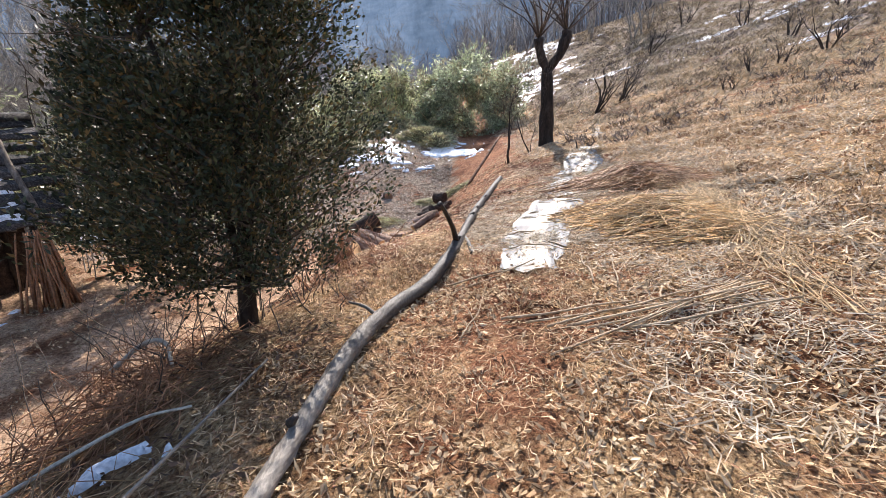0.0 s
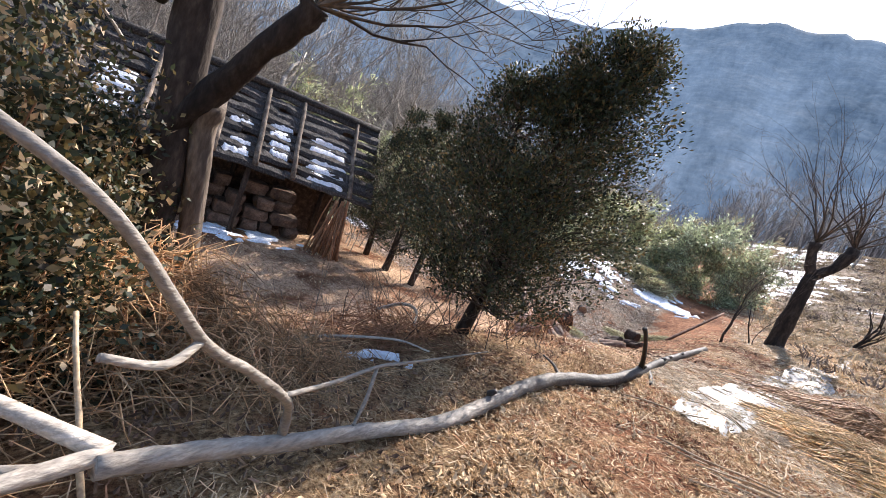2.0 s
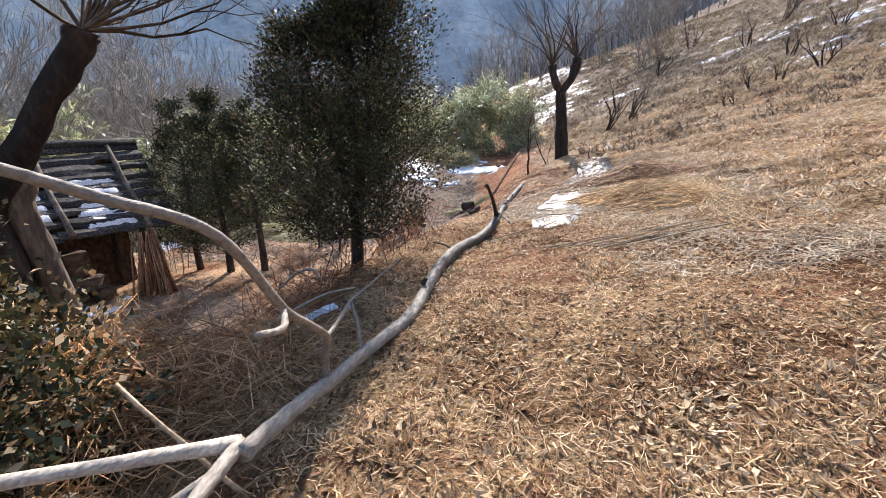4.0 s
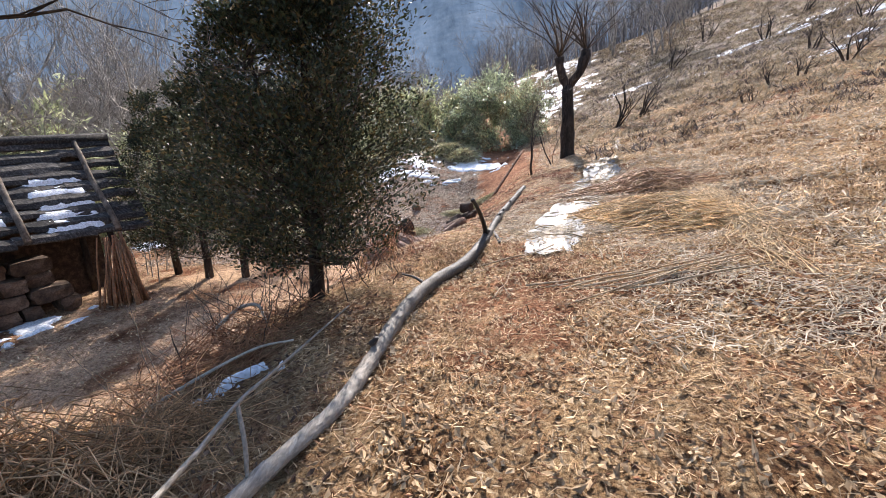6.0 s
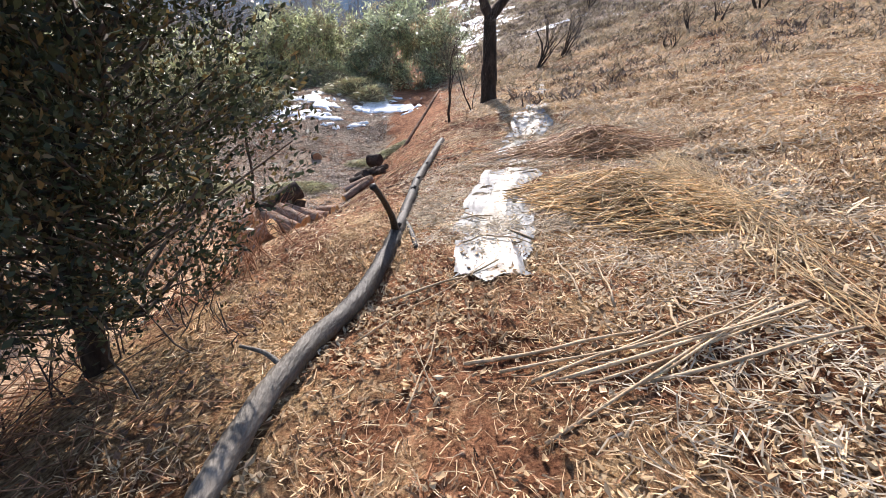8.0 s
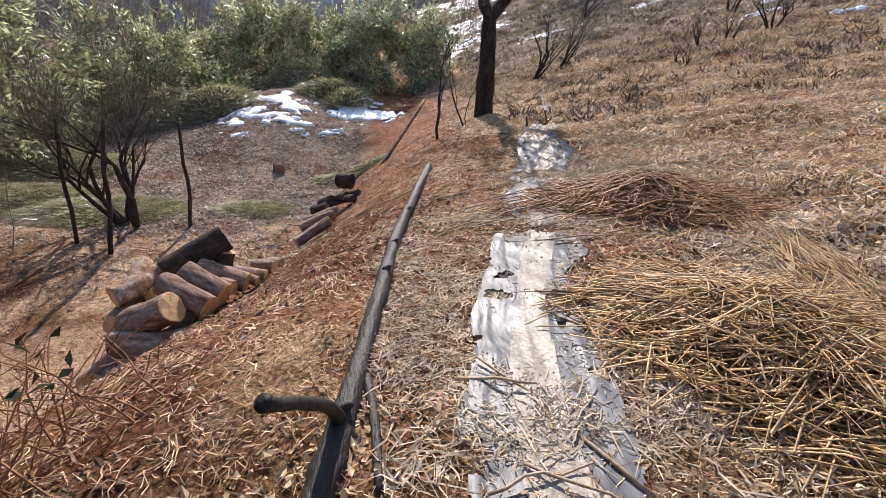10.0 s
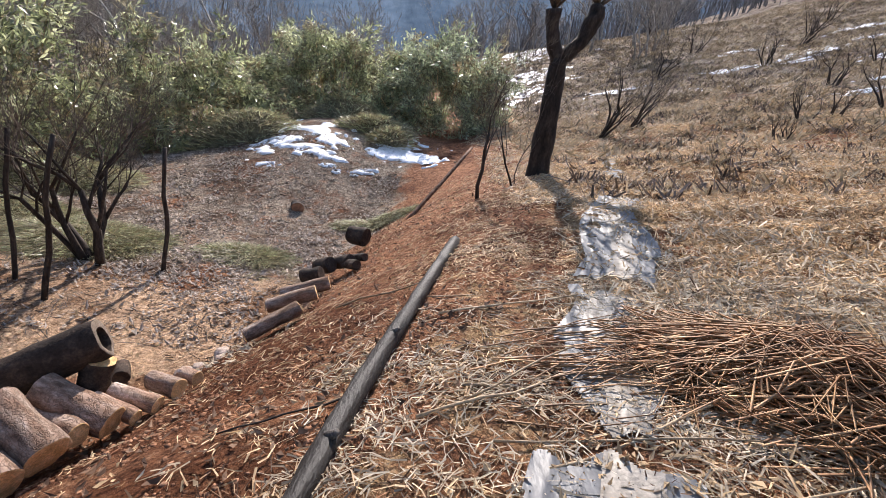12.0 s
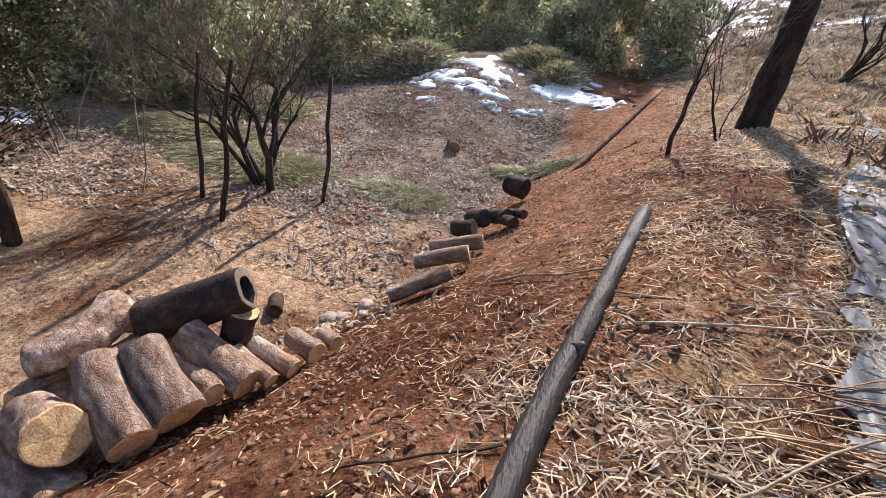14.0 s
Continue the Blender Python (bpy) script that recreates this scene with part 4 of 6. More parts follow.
# logs set into the bank as steps
for i, (a, b, r) in enumerate([((-0.19, 9.85, -0.90), (-0.62, 9.55, -1.12), 0.075), ((-0.16, 10.5, -1.02), (-0.66, 10.35, -1.2), 0.08), ((-0.12, 11.1, -1.15), (-0.68, 10.95, -1.32), 0.085), ((-0.35, 11.75, -1.32), (-0.62, 11.8, -1.42), 0.11), ((-0.28, 12.05, -1.28), (-0.5, 12.2, -1.42), 0.12), ((0.0, 12.1, -1.2), (-0.25, 12.3, -1.35), 0.10), ((0.12, 11.85, -1.16), (-0.1, 12.15, -1.28), 0.07), ((0.2, 12.1, -1.12), (0.0, 12.35, -1.25), 0.06), ((0.05, 13.6, -1.30), (-0.25, 13.75, -1.32), 0.17)]):
    cut_log(a, b, r, 60 + i * 2.1, "short dark log set into the red soil bank", group="bank logs", bark=BLACK_WOOD if i > 2 else LOG_BARK, cut=CUT_WOOD if i < 3 else BLACK_WOOD)
cut_log((-2.05, 17.1, -1.93), (-2.15, 17.35, -1.93), 0.155, 71.3, "round brown log piece lying in the leaf litter", bark=BARK_DARK, cut=BROWN_CUT)
cut_log((-2.06, 9.98, -2.07), (-2.18, 10.20, -2.07), 0.085, 72.3, "short dark log piece lying beside the stack", bark=BLACK_WOOD, cut=BLACK_WOOD)


# ---- stakes, poles and sticks ----
def pole(name, a, b, r, mat, label, category, group="", bow=0.04, sides=7, seed=1.0, taper=0.75):
    a, b = Vector(a), Vector(b)
    t = thing(name, tuple(a), label, category, group)
    s = Shape()
    tube(s, [p - a for p in bent(a, b, bow, 7, seed)], np.linspace(r, r * taper, 7), sides, rough=0.2, seed=seed)
    part("shaft", s, mat, t)
    return t


for i, (x, y, h, lx, r) in enumerate([(-3.17, 12.94, 2.2, 0.05, 0.038), (-3.98, 11.48, 2.4, 0.3, 0.04), (-4.75, 12.0, 2.3, 0.1, 0.036)]):
    b = at(x, y, -0.15)
    pole("stake", b, (x + lx, y + 0.1, b[2] + h), r, BARK_DARK, "dark wooden stake standing by the small tree", "stake", "stakes by the tree", bow=0.12, seed=i + 3.0)
POLE_BROWN = material("brown_pole_bark", [(0.05, 0.025, 0.016), (0.13, 0.068, 0.042), (0.24, 0.145, 0.095)], scale=9, bump=0.6, fine=50)
pole("leaning_pole", at(0.65, 14.9, -0.1), (2.1, 17.6, 0.15), 0.05, POLE_BROWN, "dark reddish pole leaning up the bank", "pole", seed=8.0)
pole("thin_stick", (-1.12, -0.28, -0.12), (-1.67, -0.18, 0.36), 0.012, CANE, "thin straight dry stick leaning by the fallen tree", "stick", seed=9.0)
bare_tree("bare_tree", at(-4.25, 13.0), 3.3, 0.075, 301, 5, BARK_DARK, TWIG_DARK, "small bare multi-stemmed tree on the lower ground", stems=5, fan=0.45, spread=0.6, lift=0.25, kids=(3, 4))
bare_tree("bare_sapling", at(1.95, 13.9), 3.0, 0.045, 303, 5, BARK_DARK, TWIG_DARK, "small bare sapling on the bank", "shrub", stems=1, spread=0.6, kids=(3, 4))
bare_tree("bare_sapling", at(2.75, 14.6), 2.6, 0.022, 304, 4, BARK_DARK, TWIG_DARK, "thin bare sapling beside the forked tree", "shrub", stems=2, spread=0.4)


# ---- plastic mulch ----
BED_Y = (3.6, 4.8, 5.6, 6.6, 7.55, 8.65, 9.8, 11.7, 12.5, 15.4, 17.0, 19.6)
BED_X = (0.74, 0.98, 1.23, 1.58, 1.99, 2.25, 2.9, 3.48, 3.95, 5.02, 5.55, 6.34)


def film_sheet(y0, y1, half, seed, label, band=True, tear=0.24):
    t = thing("mulch_film", at(float(np.interp((y0 + y1) / 2, BED_Y, BED_X)), (y0 + y1) / 2), label, "plastic sheet", "plastic mulch")
    o = np.array(t.location)
    ys = np.arange(y0, y1, 0.013)
    us = np.linspace(-1, 1, 64)
    Y, U = np.meshgrid(ys, us, indexing="ij")
    cx = np.interp(Y, BED_Y, BED_X)
    W = half * (1 + 0.30 * (field(Y, Y * 0, 1.1, seed) - 0.5))
    X = cx + U * W
    Yw = Y - 0.28 * U * half
    crease = 0.02 * np.abs(field(U * 5 + Y * 1.3, Y * 1.1, 1.5, seed + 9) - 0.5) + 0.016 * (field(U * 2 + Y * 0.9, Y * 2.2, 1.6, seed + 2) - 0.5) + 0.006 * (field(U * 9 + Y * 0.7, Y * 0.9, 1.5, seed + 3) - 0.5) + 0.006 * (field(U * 22 + Y, Y * 2.0, 1.3, seed + 4) - 0.5)
    Z = surface(X, Yw) * 0.5 + (land(cx, Y) + (X - cx) * 0.10) * 0.5 + 0.03 + crease * (0.4 + 0.6 * np.abs(U))
    P = np.stack([X, Yw, Z], -1).reshape(-1, 3) - o
    tornL = field(Y * 1.0, Y * 0 + 3, 2.3, seed + 5) * tear * 2.2
    tornR = field(Y * 1.0, Y * 0 + 9, 2.6, seed + 6) * tear * 2.2
    ends = np.minimum(Y - y0, y1 - Y) - 0.35 * field(U * 2, Y * 0, 1.7, seed + 7)
    keep = (U > -1 + tornL) & (U < 1 - tornR) & (ends > 0)
    for sgn, off in ((-1, 0.0), (1, 0.28)):
        for k in np.arange(y0 + 0.5 + off, y1, 0.55):
            k = k + 0.2 * math.sin(k * 9 + sgn)
            hx = sgn * (0.66 + 0.26 * math.sin(k * 5 + sgn))
            a = np.arctan2((U - hx) * half, Y - k)
            rad = (0.055 + 0.035 * math.sin(k * 11)) * (1 + 0.35 * np.sin(2 * a + k * 7) + 0.25 * np.sin(5 * a + k * 3))
            keep &= ((U - hx) * half) ** 2 + (Y - k) ** 2 > rad ** 2
    h, w = Y.shape
    idx = np.arange(h * w).reshape(h, w)
    kc = keep[:-1, :-1] & keep[1:, :-1] & keep[:-1, 1:] & keep[1:, 1:]
    F = np.stack([idx[:-1, :-1], idx[:-1, 1:], idx[1:, 1:], idx[1:, :-1]], -1)[kc]
    s = Shape()
    s.add(P, F.tolist())
    part("sheet", s, FILM, t)
    if band:
        m = (np.abs(U[:-1, :-1] - 0.05 - 0.05 * np.sin(Y[:-1, :-1] * 2)) < 0.24 + 0.05 * field(Y[:-1, :-1], U[:-1, :-1] * 0, 3, seed)) & kc
        Fb = np.stack([idx[:-1, :-1], idx[:-1, 1:], idx[1:, 1:], idx[1:, :-1]], -1)[m]
        used = np.unique(Fb)
        remap = -np.ones(h * w, int)
        remap[used] = np.arange(len(used))
        sb = Shape()
        sb.add(P[used] + np.array([0, 0, 0.006]), remap[Fb].tolist())
        part("muddy_band", sb, FILM_BAND, t, "pale dusty band of the film")


FILM_BAND = material("dusty_film", [(0.17, 0.145, 0.115), (0.28, 0.245, 0.20), (0.38, 0.34, 0.285)], scale=6, bump=0.4, fine=40, rough=0.45, spread=0.0)
film_sheet(3.65, 7.35, 0.42, 3, "torn grey plastic mulch film with holes over a planting bed")
film_sheet(7.1, 9.3, 0.36, 13, "torn grey plastic mulch film under dry canes", tear=0.35)
film_sheet(9.2, 13.0, 0.42, 23, "torn grey plastic mulch film with holes over a planting bed", tear=0.12)
film_sheet(14.6, 20.0, 0.32, 33, "torn pale plastic mulch film half covered with straw", band=False, tear=0.5)


# ---- cane heaps ----
def heap(name, cx, cy, lx, ly, hgt, turn, count, seed, label, mat=CANES, length=(0.8, 1.7), r0=0.0035, fan=0.35):
    r = np.random.default_rng(seed)
    t = thing(name, at(cx, cy), label, "brush pile", kind="stuff")
    o = Vector(t.location)
    s = Shape()
    for i in range(count):
        a, b = np.clip(r.normal(0, 0.45, 2), -0.95, 0.95)
        px, py = a * lx, b * ly
        x, y = cx + px * math.cos(turn) - py * math.sin(turn), cy + px * math.sin(turn) + py * math.cos(turn)
        up = hgt * math.exp(-(a * a + b * b) * 1.6) * r.uniform(0.0, 1.0)
        ang = turn + r.normal(0, fan)
        ln = r.uniform(*length)
        dx, dy = math.cos(ang) * ln / 2, math.sin(ang) * ln / 2
        z0, z1 = float(land(x - dx, y - dy)), float(land(x + dx, y + dy))
        tip = r.uniform(-0.05, 0.12)
        p = [Vector((x - dx, y - dy, z0 + 0.02 + up * 0.6)), Vector((x + r.normal(0, 0.04), y + r.normal(0, 0.04), (z0 + z1) / 2 + 0.03 + up)), Vector((x + dx, y + dy, z1 + 0.03 + max(0, up * 0.6 + tip)))]
        tube(s, [q - o for q in p], [r0 * r.uniform(0.8, 1.5), r0 * 1.1, r0 * 0.5], 3, cap=False)
    part("canes", s, mat, t)


heap("brush_pile", 2.3, 5.15, 0.95, 0.6, 0.28, -1.2, 2500, 5, "heap of thin golden dry canes beside the film", length=(0.2, 0.8), fan=1.0, r0=0.0046)
heap("brush_pile", 3.15, 7.65, 0.95, 0.55, 0.38, -0.85, 2600, 6, "heap of thin reddish-brown dry canes beside the film", mat=CANES_BROWN, length=(0.25, 0.95), fan=0.8, r0=0.0052)
heap("brush_pile", 2.1, 8.0, 0.6, 0.6, 0.12, 0.12, 60, 7, "loose dry canes lying across the film", mat=CANES_BROWN, length=(0.4, 1.1), r0=0.005)
heap("brush_pile", 3.3, 5.7, 3.1, 0.26, 0.07, 1.29, 420, 8, "long row of dry canes along the bed", length=(0.3, 1.0), r0=0.0042, fan=0.3)

CUT_CANES = [((0.45, 3.0), (1.36, 3.02)), ((0.66, 2.42), (2.1, 3.1)), ((0.72, 2.78), (1.7, 2.98)), ((0.84, 2.76), (2.2, 2.96)), ((0.95, 2.7), (2.25, 3.0)), ((1.1, 2.9), (2.15, 3.12)), ((1.18, 2.68), (2.28, 2.74)), ((1.0, 2.6), (2.05, 2.98)), ((1.3, 2.78), (2.3, 3.06)), ((1.66, 3.26), (1.5, 2.93)), ((1.72, 3.3), (1.62, 2.98)), ((0.6, 2.9), (1.95, 2.86))]
for i, (a, b) in enumerate(CUT_CANES):
    lift = 0.03 + 0.022 * (i % 4)
    pole("dry_cane", at(*a, 0.02), at(*b, lift + 0.02), 0.008 if i % 3 else 0.0105, CANE, "dry beige cane lying in a loose bundle on straw", "cane", "bundle of canes", bow=0.03, sides=6, seed=i * 1.7, taper=0.7)
LOOSE = [((-0.1, 3.3), (0.78, 4.05)), ((0.15, 2.7), (0.35, 3.3)), ((0.3, 2.75), (0.2, 3.2)), ((1.28, 6.01), (2.19, 5.84)), ((1.15, 7.8), (2.6, 7.75)), ((1.2, 7.6), (2.2, 8.3)), ((0.95, 7.5), (1.9, 7.9)), ((1.3, 7.3), (2.5, 7.25)), ((1.5, 7.1), (2.6, 7.6)), ((0.55, 7.75), (0.0, 7.45)), ((1.25, 4.4), (0.85, 5.3)), ((0.7, 4.5), (1.1, 4.55)), ((0.2, 9.6), (0.95, 9.5)), ((1.0, 9.2), (2.1, 9.1)), ((1.1, 8.8), (2.2, 8.95)), ((1.0, 10.0), (1.9, 10.2)), ((1.55, 6.75), (2.8, 7.0)), ((1.7, 6.95), (2.9, 6.7)), ((0.72, 5.2), (1.05, 5.0)), ((0.86, 4.6), (1.25, 4.2)), ((0.07, 3.76), (0.87, 4.04)), ((2.0, 5.9), (2.9, 5.6)), ((1.2, 3.4), (1.28, 4.0)), ((1.35, 3.3), (1.5, 3.9))]
for i, (a, b) in enumerate(LOOSE):
    pole("dry_cane", at(*a, 0.03), at(*b, 0.06), (0.005 if i < 3 else 0.007 if i % 2 else 0.010), CANE if i != 9 else BARK_DARK, "single dry cane lying loose on the ground", "cane", "loose canes", bow=0.06, sides=6, seed=i * 2.3 + 50, taper=0.6)


# ---- the low shed with a bark roof ----
def shed():
    base = Vector((-7.5, 8.5, 0.0))
    u = Vector((-0.42, -0.91, 0)).normalized()
    n = Vector((u.y, -u.x, 0))
    t = thing("low_shed", (base.x, base.y, -2.15), "low open shed with a snowy roof of rough bark boards", "shed")
    o = Vector(t.location)
    r = np.random.default_rng(12)

    def on_roof(s, f, lift=0.0):
        """s metres along the eaves, f 0 (eaves) to 1 (ridge)."""
        z = (-0.58 + 0.055 * s) * (1 - f) + 1.15 * f
        return base + u * (s - 0.25 * f) + n * (1.5 * f) + Vector((0, 0, z + lift))
    rows = 9
    for i in range(rows):
        f = i / (rows - 1)
        s0 = -0.7
        while s0 < 6.6:
            ln = r.uniform(0.9, 1.9)
            a, b = on_roof(s0, f + r.normal(0, 0.012), 0.02 * (i % 2)), on_roof(s0 + ln, f + r.normal(0, 0.012), 0.02 * (i % 2))
            sh = Shape()
            d = (b - a).normalized()
            slope = (on_roof(0, 1) - on_roof(0, 0)).normalized()
            nn = d.cross(slope).normalized()
            if nn.z < 0:
                nn = -nn
            k = 6
            V, F = [], []
            for j in range(k):
                p = a.lerp(b, j / (k - 1)) - o + Vector((0, 0, r.normal(0, 0.012)))
                w = 0.115 * (1 + r.normal(0, 0.18))
                V += [tuple(p - slope * w + nn * 0.035), tuple(p - slope * w * 0.2 + nn * 0.07), tuple(p + slope * w * 1.1 + nn * 0.02), tuple(p + slope * w - nn * 0.02), tuple(p - slope * w - nn * 0.01)]
            for j in range(k - 1):
                for q in range(5):
                    c0, c1 = j * 5 + q, j * 5 + (q + 1) % 5
                    F.append((c0, c1, c1 + 5, c0 + 5))
            F += [(0, 1, 2, 3, 4), tuple(range((k - 1) * 5, k * 5))[::-1]]
            sh.add(V, F)
            part("roof_board", sh, OLD_WOOD, t, flat=True)
            s0 += ln * 0.97
    for s in (0.0, 1.55, 2.45, 3.35, 4.7, 5.9):
        sh = Shape()
        a, b = on_roof(s, -0.06, 0.10), on_roof(s, 0.97, 0.12)
        tube(sh, [p - o for p in bent(a, b, 0.05, 6, s)], np.linspace(0.065, 0.05, 6), 7, rough=0.25, seed=s)
        part("batten", sh, BARK_ROUGH, t, "grey round batten pole")
    sh = Shape()
    tube(sh, [p - o for p in bent(on_roof(-0.7, 1.02, 0.1), on_roof(6.6, 1.02, 0.1), 0.1, 8, 2)], 0.10, 8, rough=0.2)
    part("ridge_log", sh, OLD_WOOD, t)
    # snow lying between the battens
    for s0, s1 in ((0.15, 1.4), (1.7, 2.3), (2.6, 3.2), (3.5, 4.5), (4.85, 5.75)):
        for i in range(5):
            if r.random() < 0.12 or i == 4 and r.random() < 0.5:
                continue
            f = 0.07 + i * 0.125 + r.normal(0, 0.008)
            a, b = s0 + r.uniform(0, 0.3) ** 2 * (s1 - s0), s1 - r.uniform(0, 0.45) ** 2 * (s1 - s0)
            deep = r.uniform(0.035, 0.058) * (1.35 if i in (0, 3) else 1)
            sh = Shape()
            k, w = 16, 7
            V = []
            for j in range(k):
                q = j / (k - 1)
                e = min(1.0, 10 * q, 10 * (1 - q)) ** 0.6
                for c in range(w):
                    g = c / (w - 1) * 2 - 1
                    wid = deep * (0.55 + 0.45 * e) * (1 + 0.9 * noise.noise(Vector((q * 5, s0 * 3 + i, 1.5 * (g > 0)))))
                    z = 0.06 + 0.035 * e * (1 - g * g) + 0.02 * noise.noise(Vector((q * 9, g * 2, s0 + i)))
                    V.append(tuple(on_roof(a + (b - a) * q, f + g * wid, z if abs(g) < 1 and 0 < j < k - 1 else 0.0) - o))
            sh.add(V, [(j * w + c, j * w + c + 1, (j + 1) * w + c + 1, (j + 1) * w + c) for j in range(k - 1) for c in range(w - 1)])
            part("roof_snow", sh, SNOW, t, "strip of old snow")
    for s in (0.1, 2.5, 4.8):
        for back in (0.12, 1.35):
            sh = Shape()
            p = base + u * s + n * back
            tube(sh, [Vector((p.x, p.y, -2.25)) - o, Vector((p.x, p.y, -1.3)) - o, Vector((p.x, p.y, -0.45 + back * 0.9)) - o], 0.06, 7, rough=0.2, seed=s)
            part("post", sh, BARK_DARK, t)
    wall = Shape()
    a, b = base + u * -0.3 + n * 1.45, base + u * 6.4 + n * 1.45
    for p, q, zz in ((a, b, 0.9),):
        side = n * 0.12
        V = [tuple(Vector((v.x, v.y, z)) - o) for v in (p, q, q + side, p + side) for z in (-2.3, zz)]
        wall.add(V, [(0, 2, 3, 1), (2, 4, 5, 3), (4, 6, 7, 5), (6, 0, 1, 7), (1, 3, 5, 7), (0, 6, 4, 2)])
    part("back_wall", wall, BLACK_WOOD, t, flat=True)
    return base, u, n


SHED = shed()


def stored_blocks():
    """Rough timber blocks and stones stacked under the shed roof."""
    base, u, n = SHED
    r = np.random.default_rng(44)
    for row in range(4):
        s = 0.7 + r.uniform(0, 0.5)
        while s < 5.6:
            w = r.uniform(0.25, 0.75)
            h = 0.29
            c = base + u * (s + w / 2) + n * (0.62 + r.normal(0, 0.10) + row * 0.07) + Vector((0, 0, -2.12 + h * (row + 0.5)))
            bm = bmesh.new()
            bmesh.ops.create_cube(bm, size=1.0)
            bmesh.ops.subdivide_edges(bm, edges=bm.edges[:], cuts=2, use_grid_fill=True)
            for v in bm.verts:
                e = Vector(v.co)
                k = 1 - 0.16 * (e.length / 0.87) ** 4
                q = e * k + Vector((noise.noise(e * 2 + c), noise.noise(e * 2 + c + Vector((5, 0, 0))), noise.noise(e * 2 + c + Vector((0, 7, 0))))) * 0.10
                v.co = u * q.x * w + n * q.y * 0.5 + Vector((0, 0, q.z * h * 1.02))
            me = bpy.data.meshes.new("stone_block")
            bm.to_mesh(me)
            bm.free()
            me.materials.append(ROCK)
            ob = new("stone_block", me)
            ob.location = c
            tagged(ob, "rough brown block stacked under the shed roof", "stone", "blocks under the shed")
            s += w + (0.02 if r.random() < 0.7 else 0.3)


stored_blocks()


def stick_bundle():
    base, u, n = SHED
    t = thing("stick_bundle", tuple(base + u * 0.25 - n * 0.25 + Vector((0, 0, -2.15))), "upright bundle of brown sticks leaning at the shed corner", "stick bundle")
    r = np.random.default_rng(46)
    for i in range(46):
        a = r.uniform(0, 6.28)
        d = r.uniform(0.1, 0.5)
        foot = Vector((math.cos(a) * d, math.sin(a) * d, -0.03))
        top = Vector((math.cos(a) * d * 0.45 + r.normal(0, 0.05), math.sin(a) * d * 0.45, r.uniform(1.2, 1.6)))
        s = Shape()
        tube(s, bent(foot, top, 0.08, 4, i), np.linspace(0.024, 0.014, 4), 5)
        part("stick", s, TWIG_RED, t)


stick_bundle()


# ---- the old tree by the shed ----
def old_tree():
    t = thing("old_tree", at(-3.2, 1.0), "big bare old tree with two furrowed trunks near the shed", "tree")
    o = Vector(t.location)
    r = np.random.default_rng(61)
    tw = Shape()
    trunks = [
        [(-3.22, 0.97, -1.22, 0.189), (-3.22, 0.97, -0.17, 0.154), (-3.22, 0.96, 0.67, 0.140), (-3.25, 0.90, 1.65, 0.133), (-3.32, 0.79, 2.63, 0.119), (-3.39, 0.62, 3.61, 0.084)],
        [(-2.94, 1.19, -1.22, 0.105), (-3.03, 1.16, 0.15, 0.084), (-3.09, 1.07, 0.85, 0.084), (-3.01, 1.04, 1.09, 0.084)],
    ]
    limbs = [
        [(-3.22, 0.90, 0.81, 0.091), (-3.01, 0.98, 1.12, 0.084), (-2.76, 1.04, 1.48, 0.077), (-2.52, 1.10, 1.79, 0.084), (-2.47, 1.11, 1.90, 0.091)],
        [(-3.36, 0.69, 1.58, 0.070), (-3.04, 0.76, 2.07, 0.056), (-2.76, 0.83, 2.63, 0.042)],
    ]
    for c in trunks:
        s = Shape()
        q = spline(c, 5)
        tube(s, [Vector(p[:3]) - o for p in q], [p[3] for p in q], 14, rough=0.25, seed=c[0][0])
        part("trunk", s, BARK_DARK if c is trunks[0] else BARK_ROUGH, t)
    for c in limbs:
        s = Shape()
        q = spline(c, 5)
        tube(s, [Vector(p[:3]) - o for p in q], [p[3] for p in q], 11, rough=0.3, seed=c[0][1])
        part("limb", s, BARK_DARK, t)
        for j in range(16):
            d = (r.normal(0.35, 0.5), r.normal(0.2, 0.5), r.uniform(0.0, 1.0))
            grow(tw, tw, Vector(c[-1][:3]) - o, d, r.uniform(0.5, 1.0), 0.014, 4, r, 5, 0.6, 0.1, (2, 3))
    part("twig_mass", tw, TWIG_DARK, t)


old_tree()
# ---- woods ----
def wood_kinds():
    """A few bare trees, built once and copied."""
    kinds = []
    for i, (h, rad, dep) in enumerate([(6.5, 0.09, 5), (7.5, 0.11, 5), (5.0, 0.06, 5), (8.5, 0.12, 5)]):
        kinds.append(bare_tree("woodland_tree", (0, -60 - 6 * i, float(land(0, -60 - 6 * i))), h, rad, 500 + i, dep, TWIG_GREY, TWIG_GREY, "tall thin bare tree in the winter woods", "tree", "winter woods", stems=1 + (i == 2) * 2, fan=0.3, spread=0.55, kids=(3, 3), thin=0.007))
    return kinds


KINDS = wood_kinds()
wr = np.random.default_rng(90)


def plant(x, y, size, i):
    t = copy_thing(KINDS[i % len(KINDS)], pose(x, y, float(land(x, y)) - 0.05, wr.normal(0, 8), wr.normal(0, 8), wr.uniform(0, 360)))
    t.scale = (size, size, size)


# behind the shed and along the left of the valley
for i in range(190):
    plant(wr.uniform(-32, -10.5), wr.uniform(3, 36), wr.uniform(0.55, 1.3), i)
# far edge of the field and the valley head
for i in range(110):
    a = math.radians(wr.uniform(-38, 24))
    d = wr.uniform(48, 100)
    plant(d * math.sin(a), d * math.cos(a), wr.uniform(0.9, 1.5), i)
